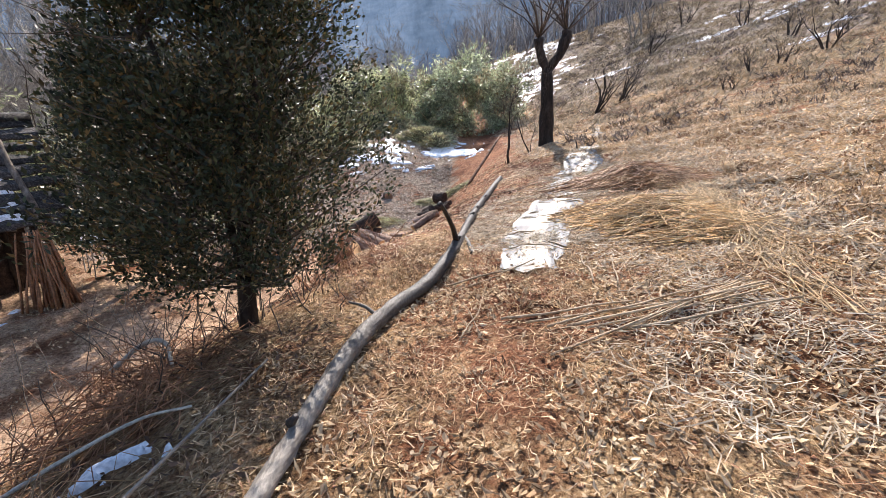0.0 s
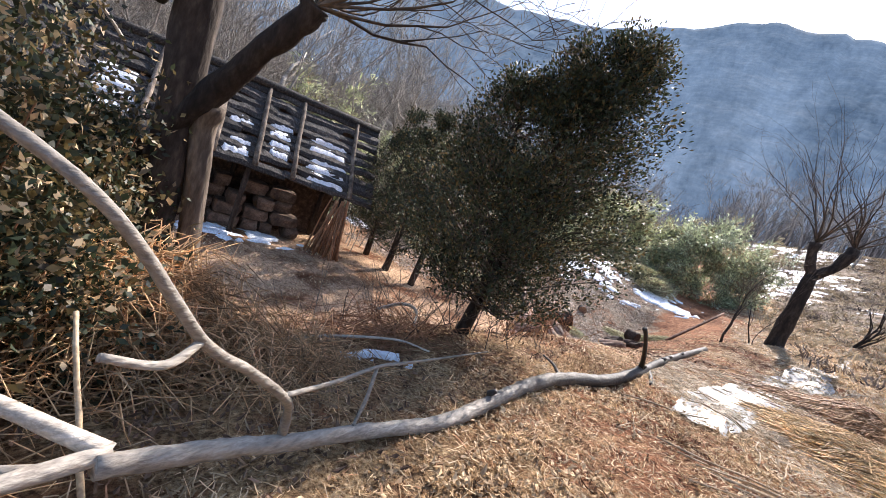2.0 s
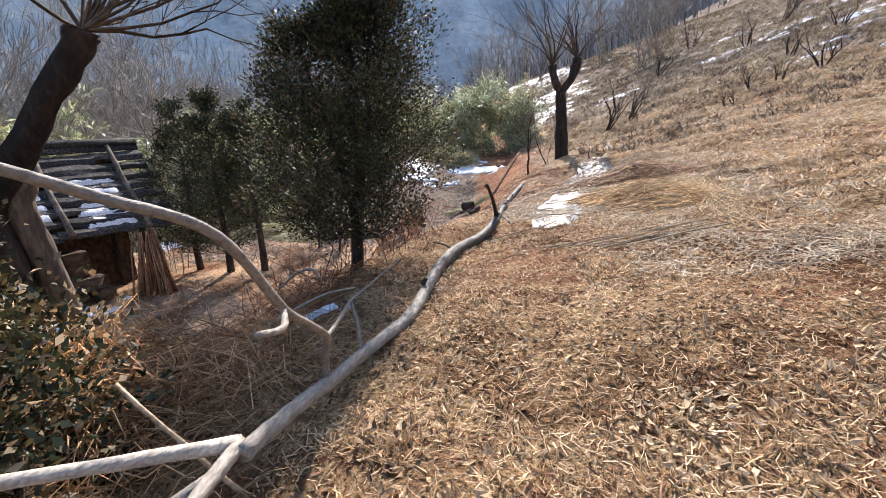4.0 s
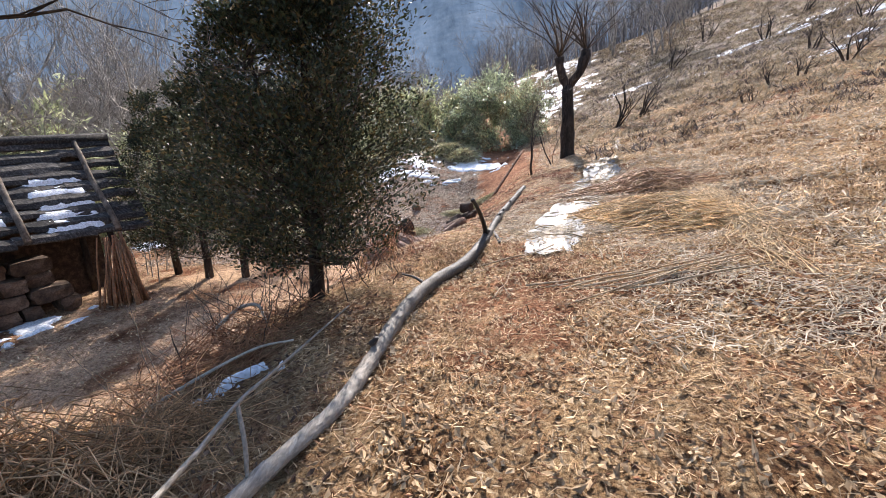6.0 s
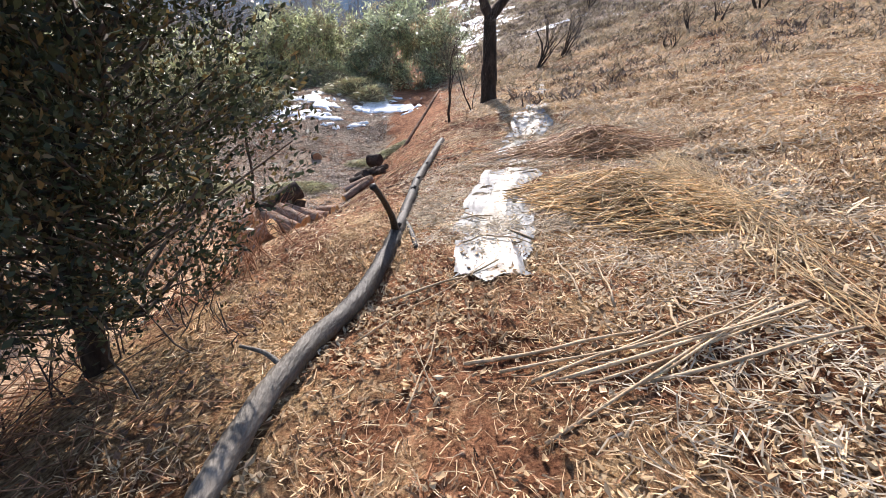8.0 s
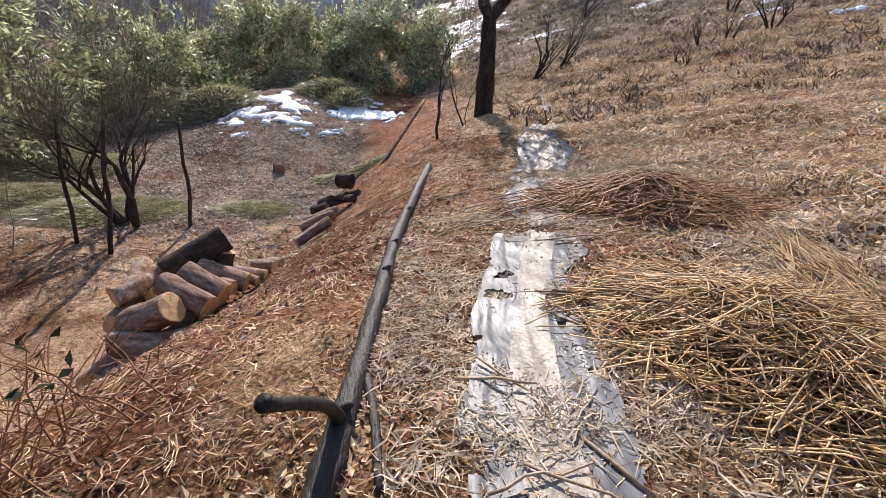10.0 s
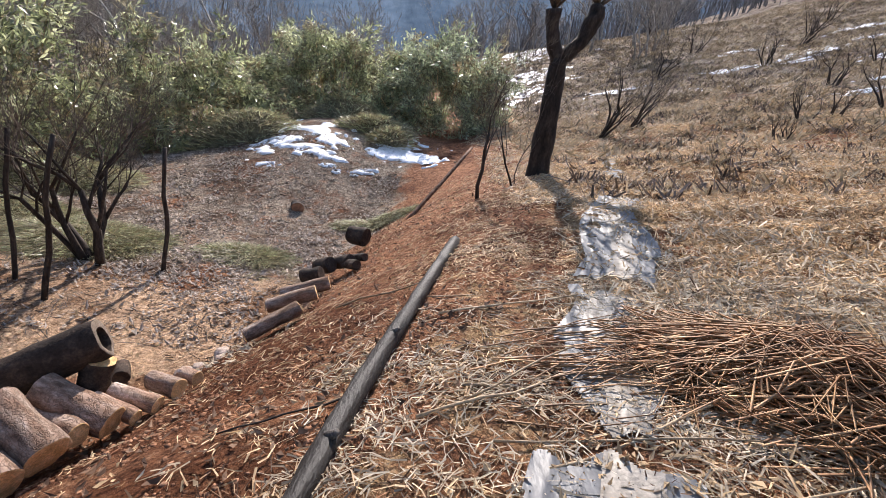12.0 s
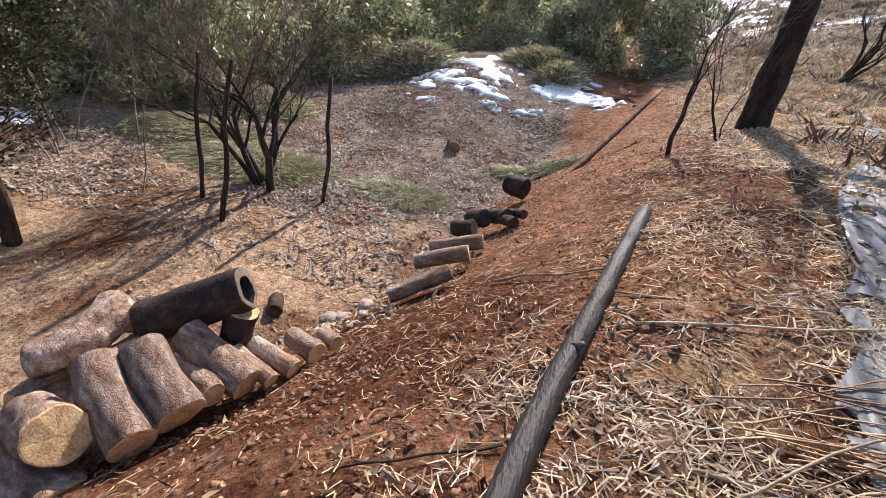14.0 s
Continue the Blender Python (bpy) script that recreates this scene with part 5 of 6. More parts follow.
# the crest of the hill
for i in range(26):
    a = math.radians(wr.uniform(20, 55))
    d = wr.uniform(85, 125)
    plant(d * math.sin(a), d * math.cos(a), wr.uniform(0.8, 1.2), i)


def far_woods():
    """The wooded slope beyond, too far to count."""
    r = np.random.default_rng(91)
    s = Shape()
    n = 5200
    az = np.radians(r.uniform(-75, 42, n))
    d = 95 + 260 * r.uniform(0, 1, n) ** 1.4
    x, y = d * np.sin(az), d * np.cos(az)
    f = np.clip((d - 170) / 560, 0, 1)
    z0 = np.where(d < 170, land(x, y) * np.clip(1 - (np.hypot(x, y - 6) - 120) / 200, 0, 1), np.tan(np.radians(21)) * 730 * f ** 1.25 - 8)
    h = r.uniform(4, 10, n)
    lean = r.normal(0, 0.12, (n, 2))
    base = np.stack([x, y, z0 - 1], -1)
    top = base + np.stack([lean[:, 0] * h, lean[:, 1] * h, h], -1)
    side = np.stack([np.cos(az), -np.sin(az), np.zeros(n)], -1)
    w = r.uniform(0.06, 0.14, n)[:, None]
    s.quads(np.stack([base - side * w, base + side * w, top + side * w * 0.3, top - side * w * 0.3], 1))
    for k in range(22):
        g = r.uniform(0.25, 1.0, n)[:, None]
        p = base + (top - base) * g
        d2 = r.normal(0, 1, (n, 3)) * np.array([1, 0.5, 0.6]) + np.array([0, 0, 0.5])
        d2 /= np.linalg.norm(d2, axis=1)[:, None]
        q = p + d2 * (h * r.uniform(0.12, 0.36, n))[:, None]
        s.quads(np.stack([p - side * 0.045, p + side * 0.045, q + side * 0.02, q - side * 0.02], 1))
    tagged(part("far_woods", s, FAR_TREES), "bare grey winter woods on the far slope", "woods", kind="stuff")


FAR_TREES = material("far_trees", [(0.09, 0.085, 0.085), (0.17, 0.16, 0.155), (0.27, 0.25, 0.24)], scale=0.2, bump=0, per="island", spread=0.45)
far_woods()


# ---- scrub beside the bank ----
def tangle(name, cx, cy, rx, ry, hgt, count, seed, mat, label, thick=0.003, arc=0.5):
    """Arching dry stems, too many to count."""
    r = np.random.default_rng(seed)
    t = thing(name, at(cx, cy), label, "scrub", kind="stuff")
    o = Vector(t.location)
    s = Shape()
    for i in range(count):
        a, b = r.normal(0, 0.5, 2)
        x, y = cx + a * rx, cy + b * ry
        z = float(land(x, y)) + hgt * math.exp(-(a * a + b * b)) * r.uniform(0, 1)
        ang = r.uniform(0, 6.28)
        ln = r.uniform(0.2, 0.75) * arc * 2
        d = Vector((math.cos(ang), math.sin(ang), 0))
        p0 = Vector((x, y, z))
        p1 = p0 + d * ln * 0.4 + Vector((0, 0, r.uniform(-0.06, 0.14)))
        p2 = p0 + d * ln * 0.75 + Vector((r.normal(0, 0.05), r.normal(0, 0.05), r.uniform(-0.12, 0.12)))
        p3 = p0 + d * ln + Vector((r.normal(0, 0.1), r.normal(0, 0.1), r.uniform(-0.3, 0.05)))
        tube(s, [p - o for p in (p0, p1, p2, p3)], [thick, thick, thick * 0.8, thick * 0.5], 3, cap=False)
    part("stems", s, mat, t)


tangle("dry_vines", -2.65, 0.6, 0.85, 0.7, 0.85, 3400, 71, VINE, "mass of tangled orange-brown dry vines and grass", arc=0.45, thick=0.004)
tangle("dry_vines", -3.7, 1.7, 0.9, 0.7, 0.7, 1500, 72, VINE, "tangled dry vines on the slope", arc=0.36)
tangle("dry_vines", -2.1, 2.9, 0.8, 0.7, 0.25, 380, 73, TWIG_RED, "reddish tangle of thin brush in the shade of the evergreen", thick=0.004)
tangle("dry_vines", -1.8, 1.1, 0.5, 0.5, 0.28, 450, 74, VINE, "tangled reddish dry vines beside the fallen tree")
tangle("dry_vines", -2.2, -0.9, 0.8, 0.7, 0.5, 1000, 75, VINE, "tangled dry vines on the slope", arc=0.36)


def stalks(name, cx, cy, spread, count, hgt, seed, mat, label, thick=0.006, lean=0.25):
    r = np.random.default_rng(seed)
    t = thing(name, at(cx, cy), label, "dry stalks")
    o = Vector(t.location)
    for i in range(count):
        x, y = cx + r.normal(0, spread), cy + r.normal(0, spread)
        b = Vector((x, y, float(land(x, y)) - 0.05))
        e = b + Vector((r.normal(0, lean), r.normal(0, lean), r.uniform(0.55, 1.0) * hgt))
        s = Shape()
        tube(s, [p - o for p in bent(b, e, 0.12, 5, i + seed)], np.linspace(thick, thick * 0.4, 5), 4, cap=False)
        for k in range(3):
            f = r.uniform(0.4, 0.9)
            q = b.lerp(e, f)
            tube(s, [p - o for p in bent(q, q + Vector((r.normal(0, 0.12), r.normal(0, 0.12), r.uniform(0.05, 0.25))), 0.05, 3, i)], [thick * 0.5, thick * 0.4, thick * 0.2], 3, cap=False)
        part("stalk", s, mat, t)


stalks("dry_stalks", -1.15, 4.75, 0.2, 34, 0.75, 81, TWIG_RED, "clump of reddish dry stalks at the edge of the bank")
stalks("dry_stalks", -0.95, 5.35, 0.16, 16, 0.6, 82, TWIG_RED, "clump of reddish dry stalks at the edge of the bank")
stalks("bramble", -2.4, 3.0, 0.5, 26, 0.8, 83, TWIG_DARK, "dark arching bramble stems on the slope", lean=0.5)
stalks("bramble", -3.2, 4.2, 0.6, 24, 0.9, 84, TWIG_DARK, "dark arching bramble stems on the slope", lean=0.55)
stalks("bramble", -1.4, 3.9, 0.3, 20, 0.7, 85, TWIG_DARK, "dark thin stems around the evergreen trunk", lean=0.3)
stalks("sapling_clump", -9.6, 12.0, 1.6, 40, 3.2, 87, TWIG_GREY, "thin pale saplings behind the shed", thick=0.014, lean=0.5)


def leafy_bush(place, rx, ry, hgt, seed, clumps, per, label):
    r = np.random.default_rng(seed)
    t = thing("leafy_bush", place, label, "bush")
    u = r.normal(size=(clumps, 3))
    u /= np.linalg.norm(u, axis=1)[:, None]
    u[:, 2] = np.abs(u[:, 2])
    lump = np.array([0.8 + 0.5 * noise.noise(Vector(v) * 2.2 + Vector((seed, 0, 0))) for v in u])
    c = u * np.array([rx, ry, hgt]) * lump[:, None] * r.uniform(0.4, 1.0, (clumps, 1)) ** 0.5
    sel = np.repeat(np.arange(clumps), per)
    pos = c[sel] + r.normal(0, 0.09, (len(sel), 3))
    pick = r.random(len(sel))
    for name, lo, hi, mat in (("green_leaves", 0, 0.5, EVERGREEN), ("bronze_leaves", 0.5, 0.85, BRONZE), ("dry_leaves", 0.85, 1.0, DRY_LEAF)):
        m = (pick >= lo) & (pick < hi)
        s = Shape()
        leaves(s, pos[m], 0.05, 0.026, r, u[sel][m] * 0.4)
        part(name, s, mat, t)
    tw = Shape()
    for i in range(70):
        e = c[r.integers(clumps)]
        tube(tw, bent((e[0] * 0.15, e[1] * 0.15, -0.15), e, 0.15, 5, i), np.linspace(0.013, 0.004, 5), 4, cap=False)
    part("branchwork", tw, TWIG_RED, t)


leafy_bush(at(-2.75, -0.3), 1.1, 0.9, 2.5, 95, 1000, 30, "bush with dark green and bronze leaves on the slope")
leafy_bush(at(-3.25, 0.42), 0.8, 0.65, 2.75, 96, 800, 30, "bush with dark green and bronze leaves on the slope")


# ---- grassy mounds by the snow ----
def grass_mound(x, y, rx, ry, hgt, seed, count, label, mats=(BAMBOO_DRY, BAMBOO), blade=1.0):
    r = np.random.default_rng(seed)
    t = thing("grass_mound", at(x, y), label, "grass", kind="stuff")
    o = np.array(t.location)
    dome = Shape()
    n, m = 20, 7
    V = [(0, 0, hgt)]
    for i in range(1, m + 1):
        for j in range(n):
            a = 2 * math.pi * j / n
            k = i / m * (0.9 + 0.35 * noise.noise(Vector((math.cos(a) * 2 + seed, math.sin(a) * 2, i * 0.5))))
            px, py = k * rx * math.cos(a), k * ry * math.sin(a)
            V.append((px, py, float(land(x + px, y + py)) - o[2] + hgt * math.cos(min(1, i / m) * math.pi / 2) - (0.15 if i == m else 0)))
    F = [(0, 1 + j, 1 + (j + 1) % n) for j in range(n)] + [(1 + i * n + j, 1 + (i + 1) * n + j, 1 + (i + 1) * n + (j + 1) % n, 1 + i * n + (j + 1) % n) for i in range(m - 1) for j in range(n)]
    dome.add(V, F)
    part("soil", dome, MOUND, t)
    for mat, share in zip(mats, (0.65, 0.35)):
        k = int(count * share)
        a, q = r.uniform(0, 6.283, k), np.sqrt(r.uniform(0, 1, k))
        px, py = q * rx * np.cos(a), q * ry * np.sin(a)
        p0 = np.stack([px, py, land(x + px, y + py) - o[2] + hgt * np.cos(q * math.pi / 2)], -1)
        d = np.stack([px / rx * 0.3 + r.normal(0, 0.12, k), py / ry * 0.3 - 0.1 + r.normal(0, 0.12, k), r.uniform(0.0, 0.22, k)], -1) * blade
        s = Shape()
        strips(s, p0, p0 + d * np.array([1, 1, 0.8 if blade == 1 else 0.55]), 0.018 if blade == 1 else 0.009, r)
        part("grass_blades", s, mat, t)


MOUND = material("matted_grass", [(0.06, 0.05, 0.03), (0.15, 0.13, 0.075), (0.27, 0.23, 0.14)], scale=5, bump=0.8, fine=30)
grass_mound(-0.9, 23.6, 1.3, 0.9, 0.45, 1, 2600, "brown matted grass mound among melting snow")
grass_mound(-5.6, 22.6, 2.0, 1.4, 0.9, 2, 3200, "brown matted grass mound at the thicket edge")
grass_mound(-0.2, 22.3, 0.7, 0.6, 0.45, 3, 900, "brown matted grass mound among melting snow")
grass_mound(-2.5, 26.0, 2.0, 1.2, 0.8, 4, 2600, "brown matted grass mound at the thicket edge")
grass_mound(-8.0, 17.5, 1.9, 1.3, 0.5, 5, 10400, "low pale grass and bamboo clump", blade=0.7)
grass_mound(-5.2, 13.9, 1.7, 0.9, 0.22, 6, 13000, "low pale green bamboo grass at the tree foot", blade=0.55)
grass_mound(-2.2, 14.1, 0.9, 0.45, 0.12, 7, 6000, "low pale green grass tuft on the litter", blade=0.5)
grass_mound(0.0, 16.6, 1.0, 0.4, 0.12, 8, 4400, "low pale green grass tuft on the litter", blade=0.5)
grass_mound(-7.2, 14.6, 1.6, 0.9, 0.3, 9, 10400, "low pale green bamboo grass at the thicket edge", blade=0.6)


# ---- litter on the ground ----
def scatter(name, x0, x1, y0, y1, count, kind, mat, label, seed, size, width, dens=None, up=0.012):
    r = np.random.default_rng(seed)
    x, y = r.uniform(x0, x1, count), r.uniform(y0, y1, count)
    w = np.clip(0.12 + 2.6 * (field(x, y, 0.8, 31) * 0.45 + field(x, y, 2.6, 32) * 0.35 + field(x, y, 6.5, 33) * 0.2 - 0.36) * (1 if kind == "straw" else -1) + (0 if kind == "straw" else 0.62), 0.06, 1.0)
    if dens is not None:
        w = w * dens(x, y)
    keep = r.random(count) < w
    x, y = x[keep], y[keep]
    k = len(x)
    z = surface(x, y) + r.uniform(0.0, up * 2, k) + 0.003
    ang = r.uniform(0, 6.283, k)
    ln = size * r.uniform(0.4, 1.5, k)
    s = Shape()
    if kind == "straw":
        dx, dy = np.cos(ang) * ln, np.sin(ang) * ln
        p0 = np.stack([x, y, z], -1)
        xm, ym = x + dx * 0.5 + r.normal(0, 0.1, k) * ln, y + dy * 0.5 + r.normal(0, 0.1, k) * ln
        pm = np.stack([xm, ym, surface(xm, ym) + r.uniform(0.005, 0.5, k) * np.minimum(ln, 0.12) * 0.6 + 0.006], -1)
        p1 = np.stack([x + dx, y + dy, surface(x + dx, y + dy) + r.uniform(0.0, up * 2.5, k)], -1)
        strips(s, p0, pm, width, r)
        strips(s, pm, p1, width * 0.8, r)
    else:
        d = np.stack([np.cos(ang), np.sin(ang), r.normal(0, 0.4, k)], -1)
        side = np.stack([-np.sin(ang), np.cos(ang), r.normal(0, 0.4, k)], -1)
        c = np.stack([x, y, z + 0.006], -1)
        wd = (width * r.uniform(0.6, 1.4, k))[:, None]
        curl = np.stack([np.zeros(k), np.zeros(k), r.uniform(0, 0.5, k) * ln], -1)
        base, tip = c - d * ln[:, None] * 0.5 + curl * 0.4, c + d * ln[:, None] * 0.5 + curl * 0.6
        rib = c + np.array([0, 0, 1.0]) * wd * r.uniform(-0.25, 0.35, (k, 1))
        for sgn in (1, -1):
            edge = c + sgn * side * wd * r.uniform(0.25, 0.6, (k, 1)) + d * ln[:, None] * r.uniform(-0.25, 0.25, (k, 1))
            s.quads(np.stack([base, edge, tip, rib] if sgn > 0 else [base, rib, tip, edge], 1))
    tagged(part(name, s, mat, flat=True), label, "ground litter", kind="stuff")


DEAD_LEAF = material("rotting_leaves", [(0.06, 0.03, 0.02), (0.15, 0.085, 0.05), (0.30, 0.20, 0.13)], scale=2.0, bump=0, per="island", spread=0.5, rough=0.8)
STRAW_PALE = material("pale_straw", [(0.30, 0.22, 0.145), (0.51, 0.42, 0.30), (0.70, 0.61, 0.48)], scale=2.5, bump=0, per="island", spread=0.4, rough=0.7, through_light=0.2)
STRAW_HILL = material("hill_grass", [(0.18, 0.13, 0.08), (0.36, 0.28, 0.18), (0.54, 0.45, 0.31)], scale=0.6, bump=0, per="island", spread=0.5, rough=0.8, through_light=0.2)


def on_terrace(x, y):
    f = edge_share(x, y)
    return smooth(0.55, 1.0, f) * (1 - 0.5 * np.exp(-((x - 0.35) / 0.4) ** 2) * (y > 0.5) * (y < 5))


def off_edge(x, y):
    return smooth(-0.05, 0.5, x - np.interp(y, EDGE_Y, EDGE_X))


def off_bank(x, y):
    return smooth(0.2, 1.2, x - np.interp(y, EDGE_Y, EDGE_X))


def on_bank(x, y):
    f = edge_share(x, y)
    return (f < 0.99) * (f > 0.02) * 0.8


def on_low(x, y):
    return (edge_share(x, y) < 0.1) * 1.0


def on_debris(x, y):
    return smooth(0.55, 1.5, x - 0.12 * y) * (1 - smooth(2.2, 4.0, x - 0.2 * y))


scatter("straw_litter", -1.4, 5.5, -1.3, 6.0, 45000, "straw", STRAW, "dry straw strewn over the soil", 201, 0.075, 0.005, on_terrace)
scatter("straw_litter", -0.5, 7.5, 6.0, 14.0, 50000, "straw", STRAW, "dry straw strewn over the soil", 202, 0.10, 0.0085, on_terrace)
scatter("straw_litter", 0.3, 5.0, 1.6, 9.5, 42000, "straw", STRAW_PALE, "pale broken stalks strewn beside the bed", 203, 0.155, 0.008, on_debris, 0.02)
scatter("dry_leaf_litter", -1.4, 5.5, -1.3, 6.0, 60000, "leaf", DRY_LEAF, "brown dead leaves on the soil", 204, 0.044, 0.026, off_edge)
scatter("dry_leaf_litter", -1.0, 7.0, 6.0, 14.0, 34000, "leaf", DRY_LEAF, "brown dead leaves on the soil", 205, 0.056, 0.033, off_bank)
scatter("dry_leaf_litter", -4.0, 3.0, 5.5, 18.0, 3000, "leaf", DRY_LEAF, "brown dead leaves on the red bank", 206, 0.045, 0.024, on_bank)
scatter("straw_litter", -4.0, 3.5, 4.5, 18.0, 34000, "straw", STRAW, "dry straw and chips on the red bank", 207, 0.085, 0.006, on_bank)
scatter("weathered_leaf_litter", -9.0, 2.0, 10.8, 22.0, 62000, "leaf", GREY_LEAF, "weathered grey leaf litter on the lower ground", 208, 0.085, 0.046, on_low)
scatter("weathered_leaf_litter", -9.0, -1.5, 3.0, 11.5, 8000, "leaf", DRY_LEAF, "sparse dead leaves on the lower clearing", 209, 0.06, 0.035, on_low)
scatter("straw_litter", 2.5, 18.0, 3.0, 28.0, 65000, "straw", STRAW, "dry grass on the hillside", 210, 0.20, 0.017, on_terrace, 0.04)
scatter("straw_litter", 2.5, 18.0, 3.0, 28.0, 65000, "straw", STRAW_PALE, "pale bleached grass on the hillside", 221, 0.20, 0.017, on_terrace, 0.04)
scatter("dry_leaf_litter", 4.5, 16.0, 4.0, 24.0, 14000, "leaf", DRY_LEAF, "brown dead leaves on the hillside", 211, 0.09, 0.045)
scatter("dry_leaf_litter", -3.6, -0.6, -1.0, 5.0, 7000, "leaf", DEAD_LEAF, "dead leaves in the shade on the slope", 212, 0.045, 0.024)
scatter("hill_grass", 4.0, 60.0, 18.0, 75.0, 90000, "straw", STRAW_HILL, "dry grass and brush on the far hillside", 213, 0.5, 0.05, None, 0.12)

scatter("straw_litter", 0.35, 1.7, 4.6, 9.0, 15000, "straw", STRAW_PALE, "pale broken stalks strewn beside the felled trunk", 216, 0.12, 0.0075, on_terrace, 0.02)
scatter("twig_litter", -1.4, 6.0, -1.2, 12.0, 9000, "straw", TWIG_RED, "thin dark twigs among the straw", 217, 0.13, 0.005, on_terrace, 0.015)
scatter("twig_litter", -4.0, 2.5, 4.5, 16.0, 3500, "straw", TWIG_RED, "thin roots and twigs on the red bank", 218, 0.14, 0.006, on_bank, 0.015)
scatter("weathered_leaf_litter", -3.5, 3.0, 6.0, 18.0, 9000, "leaf", DEAD_LEAF, "dark rotting leaves on the red bank", 220, 0.06, 0.035, on_bank)
scatter("twig_litter", -9.0, 1.5, 10.5, 22.0, 9000, "straw", TWIG_DARK, "dark twigs in the grey leaf litter", 219, 0.22, 0.012, on_low, 0.02)


def tussocks(name, x0, x1, y0, y1, count, seed, hgt, blades, mat, label, dens):
    """Small dry clumps standing in the grass, too many to count."""
    r = np.random.default_rng(seed)
    x, y = r.uniform(x0, x1, count), r.uniform(y0, y1, count)
    keep = r.random(count) < dens(x, y) * np.clip(3.0 * (field(x * 0.5, y * 1.6, 0.9, 41) * 0.6 + field(x, y, 2.7, 42) * 0.4 - 0.42), 0.03, 1)
    x, y = x[keep], y[keep]
    size = r.uniform(0.4, 1.3, len(x))
    sel = np.repeat(np.arange(len(x)), blades)
    k = len(sel)
    px, py = x[sel] + r.normal(0, 0.5, k) * hgt * size[sel], y[sel] + r.normal(0, 0.35, k) * hgt * size[sel]
    p0 = np.stack([px, py, surface(px, py) - 0.01], -1)
    d = np.stack([r.normal(0, 0.55, k), r.normal(0, 0.55, k), r.uniform(0.1, 0.9, k)], -1) * (hgt * size[sel])[:, None]
    s = Shape()
    strips(s, p0, p0 + d, hgt * 0.13, r)
    tagged(part(name, s, mat, flat=True), label, "grass", kind="stuff")


BRUSH = material("grey_brush", [(0.07, 0.05, 0.042), (0.16, 0.125, 0.105), (0.28, 0.23, 0.195)], scale=1.5, bump=0, per="island", spread=0.5, rough=0.85)
DEAD_WEED = material("dead_weeds", [(0.10, 0.05, 0.028), (0.23, 0.13, 0.072), (0.38, 0.245, 0.145)], scale=1.5, bump=0, per="island", spread=0.5, rough=0.85)


def on_field(x, y):
    return smooth(1.6, 3.2, x - 0.12 * y) * smooth(0.8, 1.0, edge_share(x, y))


tussocks("matted_straw", -1.2, 5.5, -1.2, 7.0, 14000, 405, 0.055, 12, STRAW, "matted tufts of dry straw on the soil", on_terrace)
tussocks("matted_straw", -1.2, 5.5, -1.2, 9.0, 8000, 406, 0.055, 12, DEAD_WEED, "matted tufts of brown dead weeds on the soil", on_terrace)
tussocks("dry_tussocks", 1.0, 14.0, 2.0, 20.0, 10000, 401, 0.10, 14, DEAD_WEED, "low reddish-brown dead weeds in the dry grass", on_field)
tussocks("dry_tussocks", 1.0, 14.0, 2.0, 20.0, 9000, 402, 0.09, 14, STRAW, "pale dry grass clumps", on_field)
tussocks("dry_tussocks", 3.0, 45.0, 12.0, 65.0, 14000, 403, 0.26, 12, BRUSH, "dead grey-brown brush on the far hillside", on_field)
tussocks("dry_tussocks", 3.0, 45.0, 12.0, 65.0, 9000, 404, 0.26, 12, STRAW_HILL, "pale dry grass on the far hillside", on_field)


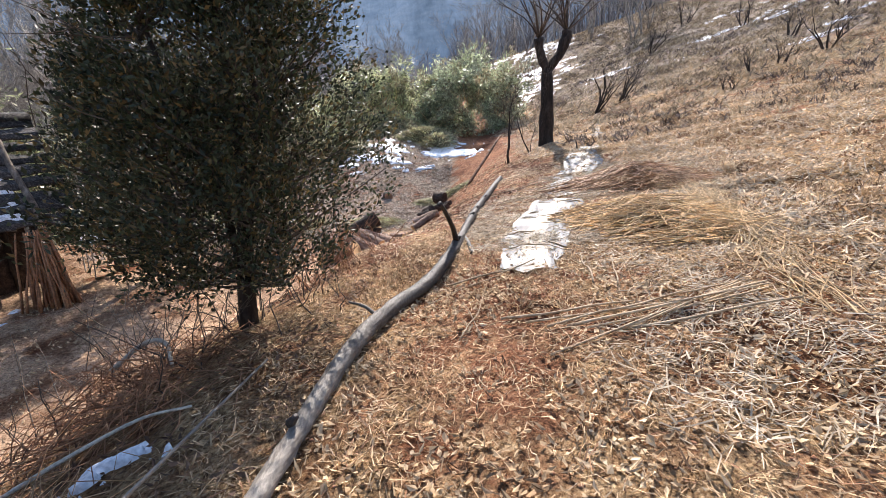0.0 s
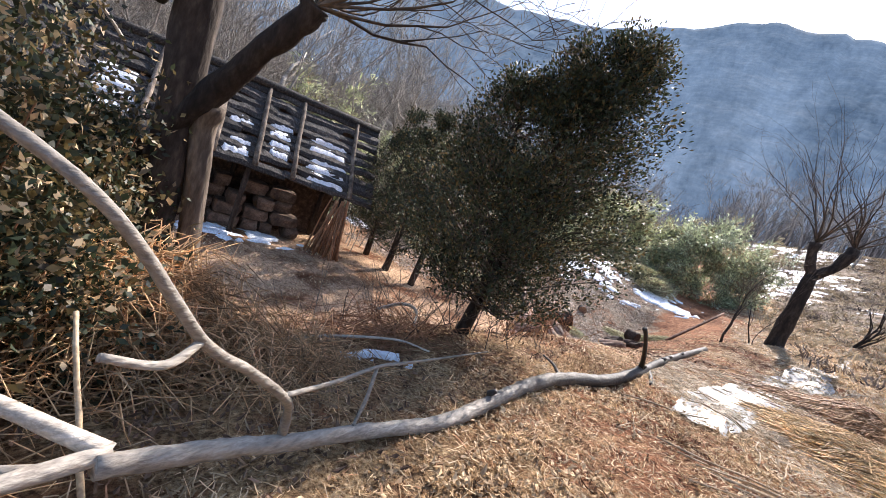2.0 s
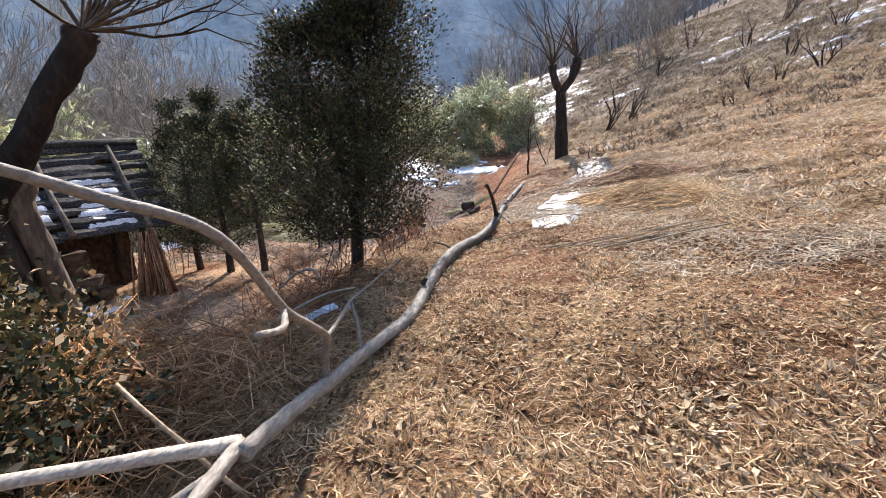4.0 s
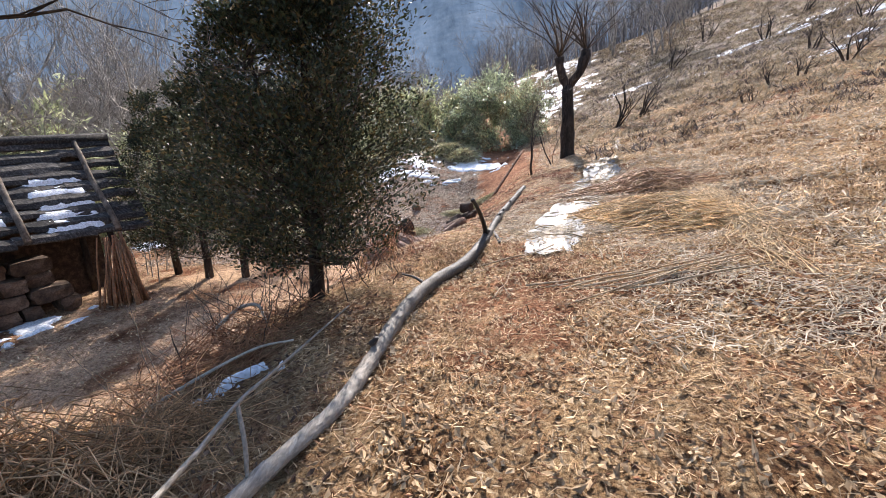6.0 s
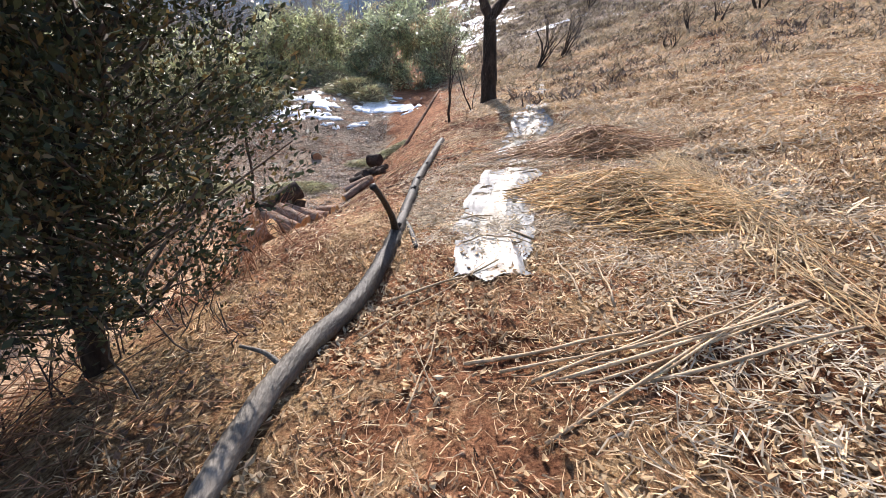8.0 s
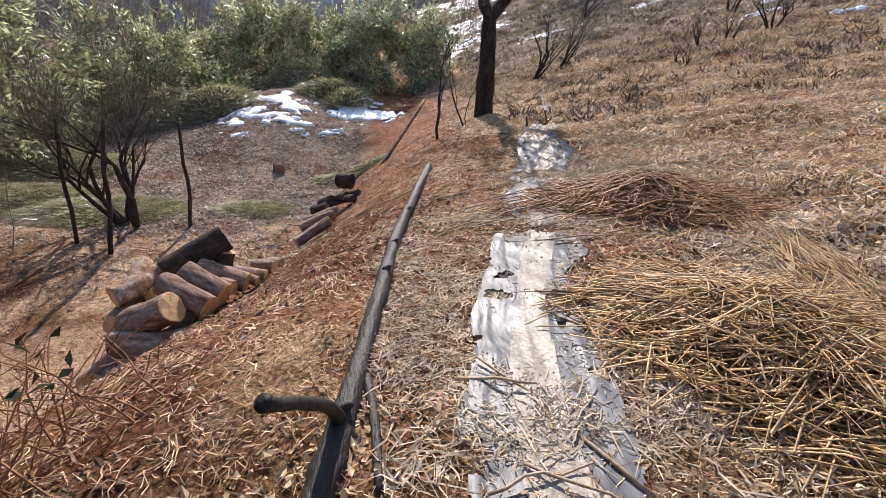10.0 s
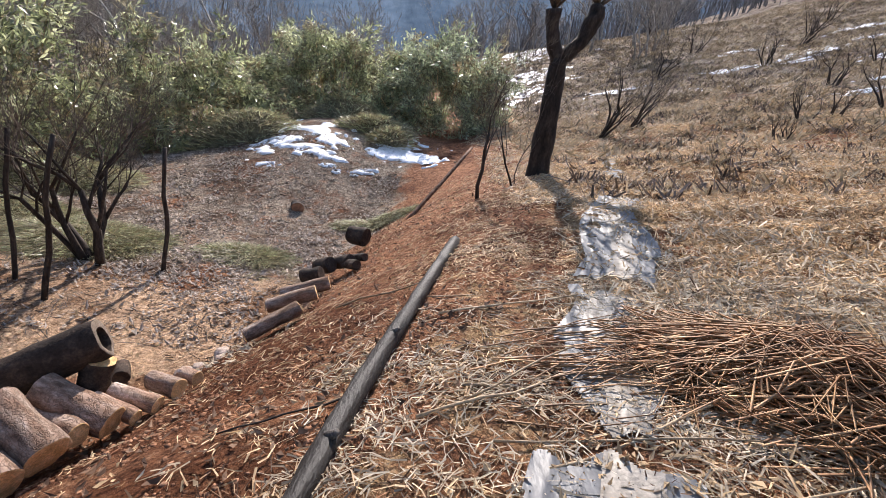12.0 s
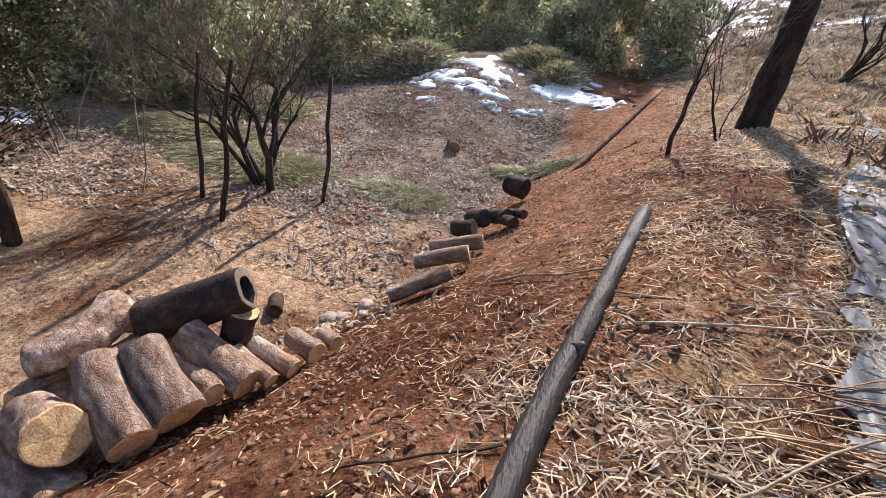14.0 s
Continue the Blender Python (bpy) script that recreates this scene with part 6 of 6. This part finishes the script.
def clods(name, x0, x1, y0, y1, count, seed, size, dens, label, mat):
    """Small lumps of earth, too many to count."""
    r = np.random.default_rng(seed)
    x, y = r.uniform(x0, x1, count), r.uniform(y0, y1, count)
    keep = r.random(count) < dens(x, y) * np.clip(2.6 * (field(x, y, 1.7, seed) * 0.6 + field(x, y, 5.1, seed + 1) * 0.4 - 0.42), 0, 1)
    x, y = x[keep], y[keep]
    k = len(x)
    c = np.stack([x, y, surface(x, y)], -1)
    e = size * r.uniform(0.35, 1.0, (k, 1, 1)) ** 2.6 * r.uniform(0.6, 1.3, (k, 6, 1))
    base = np.array([(1, 0, 0.1), (0, 1, 0.15), (-1, 0, 0.1), (0, -1, 0.15), (0.25, 0.1, 0.55), (0, 0, -0.6)])
    ang = r.uniform(0, 6.28, k)
    rot = np.stack([np.stack([np.cos(ang), -np.sin(ang), 0 * ang], -1), np.stack([np.sin(ang), np.cos(ang), 0 * ang], -1), np.stack([0 * ang, 0 * ang, 1 + 0 * ang], -1)], 1)
    V = np.einsum("kij,vj->kvi", rot, base) * e + c[:, None, :]
    F = np.array([(0, 1, 4), (1, 2, 4), (2, 3, 4), (3, 0, 4), (1, 0, 5), (2, 1, 5), (3, 2, 5), (0, 3, 5)])
    faces = (F[None] + 6 * np.arange(k)[:, None, None]).reshape(-1, 3)
    s = Shape()
    s.add(V.reshape(-1, 3), faces.tolist())
    tagged(part(name, s, mat), label, "soil", kind="stuff")


CLOD = material("soil_clods", [(0.09, 0.042, 0.025), (0.24, 0.12, 0.069), (0.38, 0.22, 0.137)], scale=5, bump=0.5, fine=60, per="island", spread=0.4, rough=0.95, spec=0.1)
clods("soil_crumbs", -4.0, 3.0, 4.5, 16.0, 110000, 301, 0.026, on_bank, "crumbs of red earth on the bank", CLOD)
clods("soil_crumbs", -1.2, 6.0, -1.3, 12.0, 24000, 302, 0.018, on_terrace, "crumbs of red earth among the straw", CLOD)


# pale wood chips on the lower path below the stack
def by_stack(x, y):
    return np.exp(-((x + 1.0) / 0.5) ** 2 - ((y - 9.4) / 0.6) ** 2)


scatter("wood_chip_litter", -2.2, 0.2, 8.4, 10.6, 2600, "leaf", STRAW_PALE, "pale wood chips below the log stack", 214, 0.07, 0.035, by_stack)
scatter("wood_chip_litter", -4.0, 2.0, 5.0, 14.0, 450, "leaf", STRAW_PALE, "scattered pale wood chips on the bank", 215, 0.05, 0.03, on_bank)


# pale fallen branches in the shade beside the evergreen
def fallen_branch(ctrl, label):
    t = thing("fallen_branch", at(ctrl[0][0], ctrl[0][1]), label, "branch", "fallen branches")
    o = Vector(t.location)
    s = Shape()
    q = spline([(x, y, float(land(x, y)) + h, r) for x, y, h, r in ctrl], 5)
    tube(s, [Vector(p[:3]) - o for p in q], [p[3] for p in q], 7, rough=0.2, seed=ctrl[0][0])
    part("stem", s, BARK_PALE, t)


fallen_branch([(-2.5, 1.3, 0.05, 0.012), (-2.1, 1.75, 0.12, 0.012), (-1.6, 2.1, 0.14, 0.01), (-1.3, 2.2, 0.1, 0.007)], "thin pale fallen branch on the shaded slope")
fallen_branch([(-2.35, 3.0, 0.3, 0.018), (-2.15, 3.1, 0.36, 0.018), (-1.95, 3.05, 0.3, 0.015), (-1.8, 2.85, 0.15, 0.012)], "short pale bent branch by the evergreen trunk")
